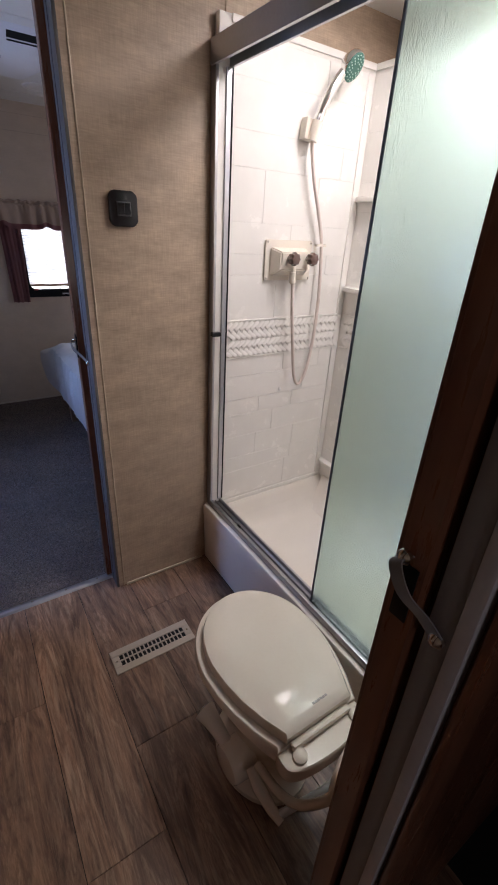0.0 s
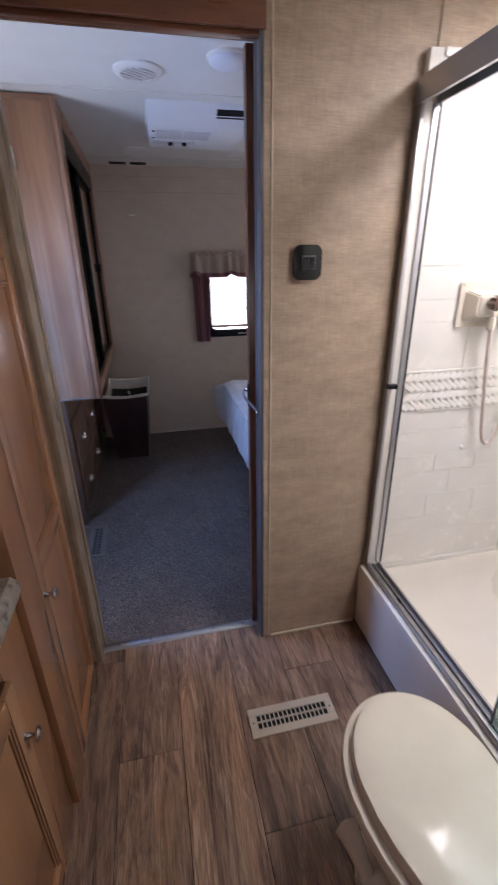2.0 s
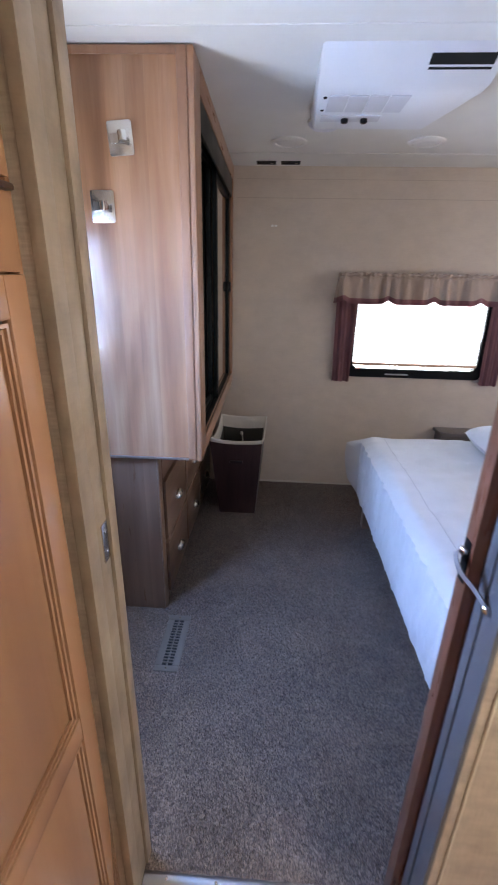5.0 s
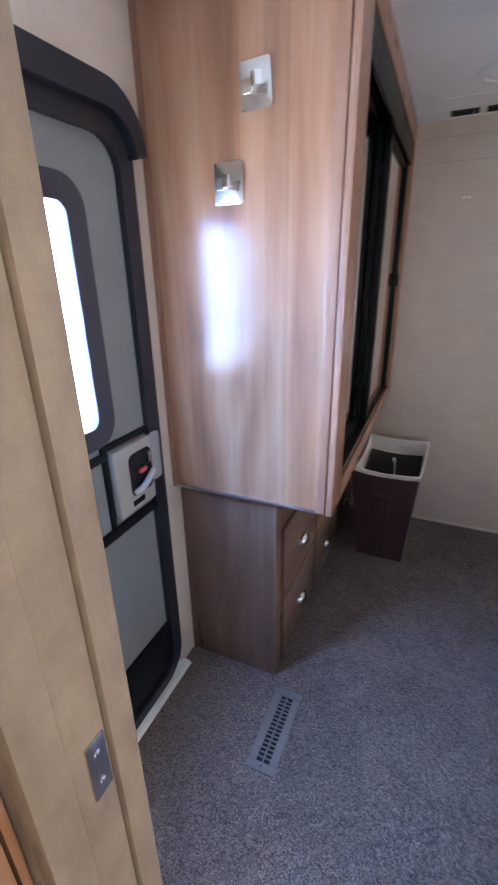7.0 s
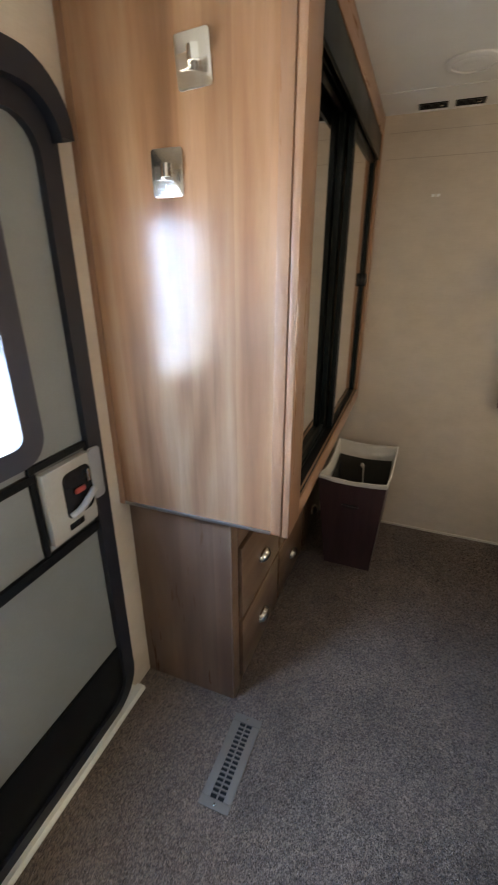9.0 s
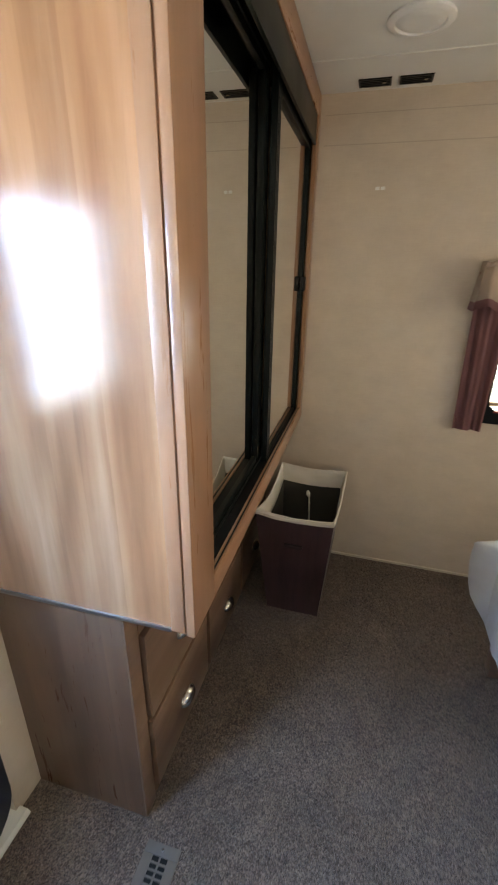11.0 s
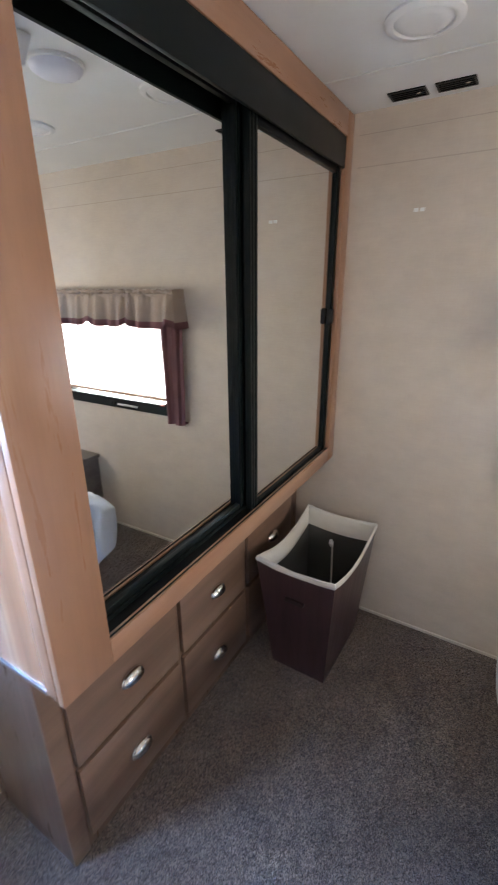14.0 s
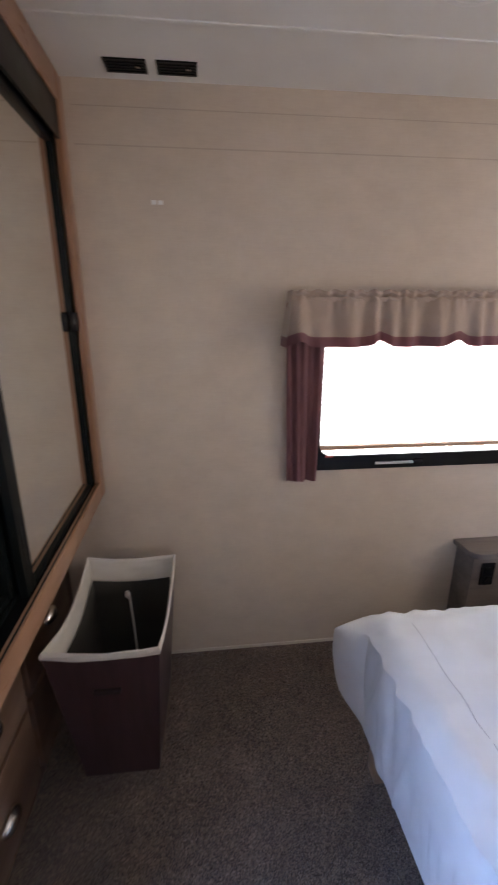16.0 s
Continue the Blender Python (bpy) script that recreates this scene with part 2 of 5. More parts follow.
LAM = wood("stave_laminate", (0.180, 0.080, 0.039), (0.320, 0.163, 0.088), (0.45, 0.255, 0.150), along=2, across=0, rough=0.185, staves=0.062, grain=1.2, streaky=0.3)
LAM_TRIM = wood("laminate_trim", (0.24, 0.115, 0.062), (0.31, 0.160, 0.092), (0.38, 0.215, 0.130), along=2, rough=0.28, streaky=0.22)
LAM_RAIL = wood("laminate_rail", (0.24, 0.115, 0.062), (0.31, 0.160, 0.092), (0.38, 0.215, 0.130), along=1, rough=0.28, streaky=0.22)
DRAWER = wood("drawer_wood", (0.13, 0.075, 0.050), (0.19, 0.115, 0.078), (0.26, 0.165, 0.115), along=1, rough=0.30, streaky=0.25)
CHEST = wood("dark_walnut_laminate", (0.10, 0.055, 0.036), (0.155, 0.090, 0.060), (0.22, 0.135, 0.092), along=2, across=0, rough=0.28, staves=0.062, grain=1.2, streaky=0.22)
NIGHT = wood("grey_brown_laminate", (0.10, 0.08, 0.07), (0.15, 0.125, 0.11), (0.20, 0.17, 0.15), along=0, rough=0.35)
BLACK = plain("black_moulding", (0.006, 0.007, 0.008), 0.34, vary=0.2)
BLACK.node_tree.nodes["Principled BSDF"].inputs["Specular IOR Level"].default_value = 0.16
FRAME_BLACK = plain("black_door_moulding", (0.012, 0.014, 0.021), 0.42, vary=0.15)
BLACK_GLOSS = plain("black_plastic", (0.012, 0.012, 0.014), 0.22, vary=0.2, bumpy=0.0)
BLACK_GLOSS.node_tree.nodes["Principled BSDF"].inputs["Specular IOR Level"].default_value = 0.28
VOID = plain("dark_cavity", (0.006, 0.006, 0.006), 0.9)
ALU = plain("brushed_aluminium", (0.45, 0.45, 0.47), 0.36, 1.0, vary=0.06, bumpy=0.0)
CHROME = plain("polished_chrome", (0.80, 0.79, 0.77), 0.10, 1.0, vary=0.03, bumpy=0.0)
NICKEL = plain("satin_nickel", (0.66, 0.62, 0.57), 0.22, 1.0, vary=0.05, bumpy=0.0)
DOOR_GREY = plain("grey_door_skin", (0.19, 0.20, 0.20), 0.45, vary=0.04, grain=200, bumpy=0.15)
MIRROR = plain("mirror_silver", (0.86, 0.88, 0.86), 0.0, 1.0, vary=0.0, bumpy=0.0)
MIRROR.node_tree.nodes["Principled BSDF"].inputs["Roughness"].default_value = 0.0
for _l in list(MIRROR.node_tree.links):
    if _l.to_socket.name == "Roughness":
        MIRROR.node_tree.links.remove(_l)
FROST = glass("rain_glass", (0.68, 0.89, 0.835), 0.24, 0.28)
GLASS = glass("clear_glass", (0.97, 0.98, 0.98), 0.0)
SMOKE = glass("smoked_acrylic", (0.45, 0.34, 0.30), 0.05)
CARPET = carpet_material()
SHEET = cloth("white_bed_sheet", (0.57, 0.57, 0.58), vary=0.05)
LINER = cloth("cream_liner_cloth", (0.68, 0.64, 0.57), vary=0.05)
VAL = cloth("taupe_valance_cloth", (0.40, 0.31, 0.255))
PLUM = cloth("plum_curtain_cloth", (0.25, 0.115, 0.125), thin=0.4)
SHADE = cloth("white_pleated_shade", (0.80, 0.80, 0.82), thin=0.5, vary=0.02)
STRAP = cloth("grey_webbing", (0.20, 0.19, 0.20), 0.6)
HAMPER = wood("espresso_hamper_board", (0.036, 0.018, 0.019), (0.056, 0.029, 0.031), (0.075, 0.040, 0.041), along=2, rough=0.35)
REG_TAN = plain("tan_painted_steel", (0.44, 0.37, 0.30), 0.4)
RED = plain("red_latch_paint", (0.36, 0.05, 0.04), 0.4)
COUNTER = plain("stone_pattern_laminate", (0.33, 0.27, 0.215), 0.3, vary=0.35, scale=40)
GREEN = plain("sea_green_nozzle_face", (0.06, 0.16, 0.13), 0.25)
LENS = plain("frosted_lens", (0.75, 0.75, 0.82), 0.3, vary=0.02)

# ---- builders ----


def add_box(bm, x0, x1, y0, y1, z0, z1, bev=0.0, seg=2):
    r = bmesh.ops.create_cube(bm, size=1)
    for v in r["verts"]:
        v.co = Vector((x0 + (v.co.x + 0.5) * (x1 - x0), y0 + (v.co.y + 0.5) * (y1 - y0), z0 + (v.co.z + 0.5) * (z1 - z0)))
    if bev:
        es = list({e for v in r["verts"] for e in v.link_edges})
        bmesh.ops.bevel(bm, geom=es, offset=bev, segments=seg, affect="EDGES", profile=0.6)


def boxes(*specs, bev=0.0):
    bm = bmesh.new()
    for s in specs:
        add_box(bm, *s, bev=bev)
    return bm


def put3(axis, u, v, w):
    """A point whose coordinate along axis is w, and u, v on the other two in order."""
    p = [u, v]
    p.insert(axis, w)
    return Vector(p)


def prism(bm, outline, axis, a, b, bev=0.0):
    """A solid from a flat outline on the two other axes, from a to b along axis."""
    lo = [bm.verts.new(put3(axis, u, v, a)) for u, v in outline]
    hi = [bm.verts.new(put3(axis, u, v, b)) for u, v in outline]
    n = len(outline)
    faces = [bm.faces.new(lo), bm.faces.new(hi)]
    for i in range(n):
        faces.append(bm.faces.new((lo[i], lo[(i + 1) % n], hi[(i + 1) % n], hi[i])))
    bmesh.ops.recalc_face_normals(bm, faces=faces)
    if bev:
        es = list({e for f in faces[:2] for e in f.edges})
        bmesh.ops.bevel(bm, geom=es, offset=bev, segments=2, affect="EDGES", profile=0.6)


def rounded(u0, u1, v0, v1, r, n=6):
    out = []
    for cu, cv, a0 in ((u1 - r, v1 - r, 0), (u0 + r, v1 - r, 90), (u0 + r, v0 + r, 180), (u1 - r, v0 + r, 270)):
        for i in range(n + 1):
            a = radians(a0 + 90 * i / n)
            out.append((cu + r * math.cos(a), cv + r * math.sin(a)))
    return out


def ring(bm, outer, inner, axis, a, b):
    """A frame between two outlines with as many points each."""
    n = len(outer)
    vs = [[bm.verts.new(put3(axis, u, v, w)) for u, v in line] for w in (a, b) for line in (outer, inner)]
    fs = []
    for i in range(n):
        j = (i + 1) % n
        fs += [bm.faces.new((vs[0][i], vs[0][j], vs[1][j], vs[1][i])), bm.faces.new((vs[2][i], vs[2][j], vs[3][j], vs[3][i])),
               bm.faces.new((vs[0][i], vs[0][j], vs[2][j], vs[2][i])), bm.faces.new((vs[1][i], vs[1][j], vs[3][j], vs[3][i]))]
    bmesh.ops.recalc_face_normals(bm, faces=fs)


def lathe(bm, profile, centre, axis=2, n=28, sx=1.0, sy=1.0):
    """A turned solid: (radius, height) pairs along axis."""
    c = Vector(centre)
    rows = []
    for r, h in profile:
        rows.append([bm.verts.new(c + put3(axis, r * sx * math.cos(2 * math.pi * i / n), r * sy * math.sin(2 * math.pi * i / n), h)) for i in range(n)])
    fs = []
    for p, q in zip(rows, rows[1:]):
        for i in range(n):
            fs.append(bm.faces.new((p[i], p[(i + 1) % n], q[(i + 1) % n], q[i])))
    for row in (rows[0], rows[-1]):
        fs.append(bm.faces.new(row))
    bmesh.ops.recalc_face_normals(bm, faces=fs)


def smooth_path(points, per=8):
    """A soft line through the points."""
    ps = [Vector(p) for p in points]
    ps = [2 * ps[0] - ps[1]] + ps + [2 * ps[-1] - ps[-2]]
    out = []
    for a, b, c, d in zip(ps, ps[1:], ps[2:], ps[3:]):
        for i in range(per):
            t = i / per
            out.append(0.5 * ((2 * b) + (c - a) * t + (2 * a - 5 * b + 4 * c - d) * t * t + (3 * b - a - 3 * c + d) * t ** 3))
    return out + [ps[-2]]


def tube(bm, path, radius, n=10, flat=1.0):
    """A tube along a path; radius: one, or one for each point."""
    rows, side = [], None
    for i, p in enumerate(path):
        d = (path[min(i + 1, len(path) - 1)] - path[max(i - 1, 0)]).normalized()
        if side is None:
            side = d.orthogonal().normalized()
        side = (side - d * side.dot(d)).normalized()
        other = d.cross(side)
        r = radius if isinstance(radius, (int, float)) else radius[i]
        rows.append([bm.verts.new(p + side * r * math.cos(2 * math.pi * k / n) + other * r * flat * math.sin(2 * math.pi * k / n)) for k in range(n)])
    fs = []
    for p, q in zip(rows, rows[1:]):
        for i in range(n):
            fs.append(bm.faces.new((p[i], p[(i + 1) % n], q[(i + 1) % n], q[i])))
    fs += [bm.faces.new(rows[0]), bm.faces.new(rows[-1])]
    bmesh.ops.recalc_face_normals(bm, faces=fs)


def grid(bm, nu, nv, f):
    """A sheet of nu x nv cells; f(u, v) gives the point for u, v in 0..1."""
    vs = [[bm.verts.new(f(i / nu, j / nv)) for j in range(nv + 1)] for i in range(nu + 1)]
    fs = []
    for i in range(nu):
        for j in range(nv):
            fs.append(bm.faces.new((vs[i][j], vs[i + 1][j], vs[i + 1][j + 1], vs[i][j + 1])))
    return fs


def thicken(bm, faces, d):
    bmesh.ops.recalc_face_normals(bm, faces=faces)
    bmesh.ops.solidify(bm, geom=faces, thickness=d)


def to_mesh(name, bm, material, smooth=True):
    me = bpy.data.meshes.new(name)
    bm.to_mesh(me)
    bm.free()
    me.materials.append(material)
    if smooth:
        me.shade_smooth()
        me.set_sharp_from_angle(angle=radians(38))
    return me


def origin(ob):
    v = Vector(ob.location)
    while ob.parent:
        ob = ob.parent
        v += ob.location
    return v


def part(name, bm, material, parent, label="", smooth=True):
    """One mesh, built in the world's metres, as a part of a thing or of a part."""
    bmesh.ops.translate(bm, verts=bm.verts, vec=-origin(parent))
    ob = new(name, to_mesh(name, bm, material, smooth))
    ob.parent = parent
    return tagged(ob, label)


def thing(name, at, label, category, group="", kind=""):
    e = new(name)
    e.empty_display_size = 0.05
    e.location = at
    return tagged(e, label, category, group, kind)


def solid(name, bm, material, label, category, group="", kind=""):
    """A thing of one mesh."""
    return tagged(new(name, to_mesh(name, bm, material)), label, category, group, kind)


def structure(name, bm, material, label="", category=""):
    return solid(name, bm, material, label, category, "", "structure")


# ---- plan ----
CEIL_Z = 2.10
WALL_Y0, WALL_Y1 = 1.505, 1.645          # divider between bathroom and bedroom
DOOR_X0, DOOR_X1, DOOR_Z = -0.19, 0.462, 1.93
LEFT_X, RIGHT_X, BACK_Y = -0.73, 2.60, 3.965
HALL_Y0, HALL_Y1 = 0.185, 0.30           # wall between hall and bathroom
HALL_X1 = 0.455

# ---- structure ----
structure("floor", boxes((-0.9, 1.75, -1.4, 1.59, -0.06, -0.004)), VOID, "dark subfloor beneath brown vinyl planks", "floor")
structure("carpet", boxes((LEFT_X - 0.02, RIGHT_X, 1.592, BACK_Y, -0.06, 0.004)), CARPET, "grey-brown speckled cut-pile carpet", "carpet")
SK = (1.09, 1.45, 0.50, 1.16)             # skylight opening above the shower
structure("ceiling", boxes((-0.9, RIGHT_X + 0.1, -1.4, SK[2], CEIL_Z, CEIL_Z + 0.06), (-0.9, SK[0], SK[2], SK[3], CEIL_Z, CEIL_Z + 0.06),
                           (SK[1], RIGHT_X + 0.1, SK[2], SK[3], CEIL_Z, CEIL_Z + 0.06), (-0.9, RIGHT_X + 0.1, SK[3], BACK_Y + 0.1, CEIL_Z, CEIL_Z + 0.06)),
          CEIL, "white textured ceiling panels", "ceiling")
structure("skylight_shaft", boxes((SK[0] - 0.01, SK[0], SK[2], SK[3], CEIL_Z + 0.06, 2.20), (SK[1], SK[1] + 0.01, SK[2], SK[3], CEIL_Z + 0.06, 2.20), (SK[0], SK[1], SK[2] - 0.01, SK[2], CEIL_Z + 0.06, 2.20),
                                  (SK[0], SK[1], SK[3], SK[3] + 0.01, CEIL_Z + 0.06, 2.20), (SK[0] - 0.01, SK[1] + 0.01, SK[2] - 0.01, SK[3] + 0.01, 2.20, 2.21)), WHITE, "white skylight shaft above the shower", "skylight")
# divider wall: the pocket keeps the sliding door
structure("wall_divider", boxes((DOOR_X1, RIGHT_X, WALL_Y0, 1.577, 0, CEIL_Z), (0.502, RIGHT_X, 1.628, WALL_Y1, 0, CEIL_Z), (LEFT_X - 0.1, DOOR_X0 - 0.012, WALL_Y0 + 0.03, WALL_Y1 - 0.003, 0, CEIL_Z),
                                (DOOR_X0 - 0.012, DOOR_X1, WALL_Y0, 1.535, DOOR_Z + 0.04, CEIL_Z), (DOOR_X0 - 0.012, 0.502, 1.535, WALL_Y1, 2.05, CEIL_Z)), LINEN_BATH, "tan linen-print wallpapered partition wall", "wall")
structure("wall_north", boxes((LEFT_X - 0.1, 0.60, BACK_Y, BACK_Y + 0.06, 0, CEIL_Z), (1.50, RIGHT_X + 0.1, BACK_Y, BACK_Y + 0.06, 0, CEIL_Z),
                              (0.60, 1.50, BACK_Y, BACK_Y + 0.06, 0, 0.845), (0.60, 1.50, BACK_Y, BACK_Y + 0.06, 1.46, CEIL_Z)), LINEN_BED, "cream linen-print wallpapered bedroom wall", "wall")
# opening at the bed's head is unseen, cut for the added east lamp
structure("wall_east", boxes((RIGHT_X, RIGHT_X + 0.08, WALL_Y0, 2.30, 0, CEIL_Z), (RIGHT_X, RIGHT_X + 0.08, 3.10, BACK_Y, 0, CEIL_Z), (RIGHT_X, RIGHT_X + 0.08, 2.30, 3.10, 0, 1.09), (RIGHT_X, RIGHT_X + 0.08, 2.30, 3.10, 1.55, CEIL_Z)), LINEN_BED, "cream wallpapered side wall", "wall")
structure("wall_west", boxes((LEFT_X - 0.06, LEFT_X, WALL_Y1, 1.70, 0, CEIL_Z), (LEFT_X - 0.06, LEFT_X, 2.455, BACK_Y, 0, CEIL_Z), (LEFT_X - 0.06, LEFT_X, 1.70, 2.455, 1.86, CEIL_Z)),
          LINEN_BED, "cream wallpapered wall round the entry door", "wall")
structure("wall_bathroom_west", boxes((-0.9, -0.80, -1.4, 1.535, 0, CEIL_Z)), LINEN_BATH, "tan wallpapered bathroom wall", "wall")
structure("wall_hall", boxes((HALL_X1 + 0.02, 1.75, 0.18, 0.222, 0, CEIL_Z), (HALL_X1 + 0.02, 1.75, 0.275, 0.295, 0, CEIL_Z), (-0.8, -0.30, HALL_Y0, HALL_Y1, 0, CEIL_Z),
                             (-0.30, HALL_X1 + 0.02, HALL_Y0, HALL_Y1, 1.95, CEIL_Z)), CHERRY, "dark wood-panelled hall partition", "wall")
# unseen end wall, its opening made for the added fill lamp
structure("wall_south", boxes((-0.9, -0.2, -1.5, -1.4, 0, CEIL_Z), (0.4, 1.75, -1.5, -1.4, 0, CEIL_Z), (-0.2, 0.4, -1.5, -1.4, 0, 1.10), (-0.2, 0.4, -1.5, -1.4, 1.60, CEIL_Z)), CHERRY, "dark wood hall end wall", "wall")
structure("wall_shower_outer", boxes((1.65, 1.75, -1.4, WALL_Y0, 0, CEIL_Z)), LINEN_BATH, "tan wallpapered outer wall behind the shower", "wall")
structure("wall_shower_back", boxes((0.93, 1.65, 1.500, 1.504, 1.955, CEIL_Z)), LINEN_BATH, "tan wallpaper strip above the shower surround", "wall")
structure("wall_bedroom_south", boxes((0.502, RIGHT_X, WALL_Y1, WALL_Y1 + 0.004, 0, CEIL_Z), (LEFT_X, DOOR_X0 - 0.013, WALL_Y1, WALL_Y1 + 0.004, 0, CEIL_Z), (DOOR_X0 - 0.013, 0.502, WALL_Y1, WALL_Y1 + 0.004, 2.05, CEIL_Z)),
          LINEN_BED, "cream wallpaper on the partition's bedroom side", "wall")

# ---- doorway to the bedroom ----


def pocket_door(name, x, y0, y1, z1, label):
    """A sliding door, pushed into its pocket, whose edge stands out a little; with its latch plate."""
    d = thing(name, (x, (y0 + y1) / 2, 0), label, "door", "", "structure")
    part("door_leaf", boxes((x, x + 0.62, y0, y1, 0.012, z1), bev=0.002), CHERRY, d)
    return d


door = pocket_door("door_1", 0.433, 1.585, 1.619, DOOR_Z + 0.04, "red-brown sliding door pushed into its wall pocket")
part("latch_plate", boxes((0.4305, 0.433, 1.591, 1.613, 0.99, 1.07), bev=0.001), BLACK, door, "dark metal latch plate")
JAMB_GREY = plain("grey_vinyl_jamb", (0.105, 0.10, 0.102), 0.42)
jamb = thing("door_frame", (DOOR_X1, 1.58, 0), "grey and beige wrapped doorway jambs with dark seams", "door frame", "", "structure")
part("jamb_front", boxes((DOOR_X1 - 0.010, DOOR_X1, WALL_Y0 - 0.003, 1.548, 0, DOOR_Z + 0.045), bev=0.002), JAMB_GREY, jamb, "grey vinyl jamb strip")
part("jamb_inner", boxes((DOOR_X1 - 0.010, DOOR_X1, 1.553, 1.577, 0, DOOR_Z + 0.045), bev=0.002), JAMB_GREY, jamb, "grey vinyl jamb strip")
part("jamb_seam", boxes((DOOR_X1 - 0.004, DOOR_X1, 1.5475, 1.5535, 0, DOOR_Z + 0.045)), VOID, jamb)
part("jamb_back", boxes((0.492, 0.5015, 1.626, WALL_Y1 + 0.006, 0, 2.05), bev=0.002), JAMB_WRAP, jamb)
part("corner_bead", boxes((DOOR_X1 + 0.020, DOOR_X1 + 0.024, WALL_Y0 - 0.003, WALL_Y0 + 0.001, 0, CEIL_Z), bev=0.001), plain("pale_bead", (0.66, 0.56, 0.42), 0.5), jamb, "thin pale corner bead")
part("strike_jamb_front", boxes((DOOR_X0 - 0.02, DOOR_X0, 1.532, 1.572, 0, DOOR_Z + 0.045), bev=0.003), JAMB_WRAP, jamb, "beige wrapped jamb")
part("strike_jamb_middle", boxes((DOOR_X0 - 0.02, DOOR_X0 - 0.002, 1.572, 1.617, 0, DOOR_Z + 0.045), bev=0.002), JAMB_WRAP, jamb, "beige wrapped jamb")
part("strike_jamb_back", boxes((DOOR_X0 - 0.02, DOOR_X0 + 0.004, 1.619, WALL_Y1 + 0.007, 0, DOOR_Z + 0.045), bev=0.004), JAMB_WRAP, jamb, "beige wrapped jamb")
strike = part("strike_plate", boxes((DOOR_X0 - 0.002, DOOR_X0 + 0.0005, 1.589, 1.613, 0.992, 1.068), bev=0.0008), NICKEL, jamb, "satin metal strike plate")
for sz in (1.010, 1.050):
    bm = bmesh.new()
    lathe(bm, [(0.0045, 0), (0.0045, 0.001), (0.003, 0.002)], (DOOR_X0 + 0.0004, 1.601, sz), 0, 10)
    part("screw", bm, CHROME, strike)
bm = boxes((DOOR_X0, DOOR_X1, 1.512, 1.545, DOOR_Z + 0.026, DOOR_Z + 0.039), (DOOR_X0, DOOR_X1, 1.545, 1.577, DOOR_Z + 0.040, DOOR_Z + 0.065), bev=0.003)
part("header", bm, CHERRY_H, jamb, "red-brown head trim")
part("header_cap", boxes((-0.226, DOOR_X1 + 0.004, WALL_Y0 - 0.014, WALL_Y0 - 0.002, DOOR_Z + 0.034, DOOR_Z + 0.120), bev=0.004), CHERRY_H, jamb, "red-brown head trim")
sill = thing("threshold", (0.13, 1.592, 0), "aluminium carpet edge strip across the doorway", "threshold", "", "structure")
bm = bmesh.new()
prism(bm, [(1.572, 0.0), (1.575, 0.005), (1.584, 0.009), (1.596, 0.010), (1.603, 0.008), (1.606, 0.004), (1.606, 0.0)], 0, DOOR_X0, 0.46)
strip = part("strip", bm, ALU, sill)
for i in range(5):
    bm = bmesh.new()
    lathe(bm, [(0.004, 0), (0.004, 0.001), (0.0025, 0.0022)], (DOOR_X0 + 0.06 + i * 0.13, 1.590, 0.0095), 2, 10)
    part("screw", bm, NICKEL, strip)


def door_strap(at_door, at_jamb, label):
    """A webbing strap with a snap at either end that holds the sliding door back."""
    a, b = Vector(at_door), Vector(at_jamb)
    s = thing("door_strap", b, label, "door strap")
    bow = Vector((-0.022, 0, 0))
    path = smooth_path([a, a + bow * 0.7 + Vector((0, 0.002, -0.004)), a.lerp(b, 0.35) + bow * 1.1, a.lerp(b, 0.7) + bow * 0.5, b + Vector((-0.004, 0, 0))], 6)
    bm = bmesh.new()
    rows = []
    d = (b - a).normalized()
    w = Vector((1, 0, 0)).cross(d).normalized() * 0.008
    for p in path:
        rows.append((bm.verts.new(p - w), bm.verts.new(p + w)))
    fs = [bm.faces.new((p[0], p[1], q[1], q[0])) for p, q in zip(rows, rows[1:])]
    thicken(bm, fs, 0.0016)
    part("webbing", bm, STRAP, s)
    for p in (a, b):
        bm = bmesh.new()
        lathe(bm, [(0.0085, -0.002), (0.0085, -0.007), (0.0055, -0.010), (0.002, -0.0115)], p, 0, 16)
        part("snap", bm, CHROME, s, "chrome snap button")
    return s


door_strap((0.431, 1.602, 1.05), (DOOR_X1 - 0.010, 1.536, 0.985), "grey webbing strap with chrome snaps on the jamb")
tagged(solid("corner_trim", boxes((DOOR_X1 + 0.03, 0.86, WALL_Y0 - 0.008, WALL_Y0 - 0.001, 0.0, 0.010), bev=0.002), plain("pale_caulk_trim", (0.60, 0.52, 0.42), 0.5), "", ""), "thin pale trim along the partition's foot", "trim", "", "structure")

# ---- near doorway, where the walk begins ----
near = pocket_door("door_2", HALL_X1 - 0.012, 0.240, 0.272, 1.93, "dark red-brown sliding door pushed into its wall pocket")
part("latch_plate", boxes((HALL_X1 - 0.0145, HALL_X1 - 0.012, 0.246, 0.266, 1.055, 1.125), bev=0.001), BLACK, near, "dark metal latch plate")
nj = thing("door_frame", (HALL_X1, 0.2, 0), "grey jamb strip and pale edge at the hall doorway", "door frame", "", "structure")
DARK_GREY = plain("dark_grey_jamb", (0.25, 0.245, 0.25), 0.45)
part("jamb", boxes((HALL_X1, HALL_X1 + 0.02, 0.203, 0.230, 0, 1.95), bev=0.002), DARK_GREY, nj, "dark grey jamb strip")
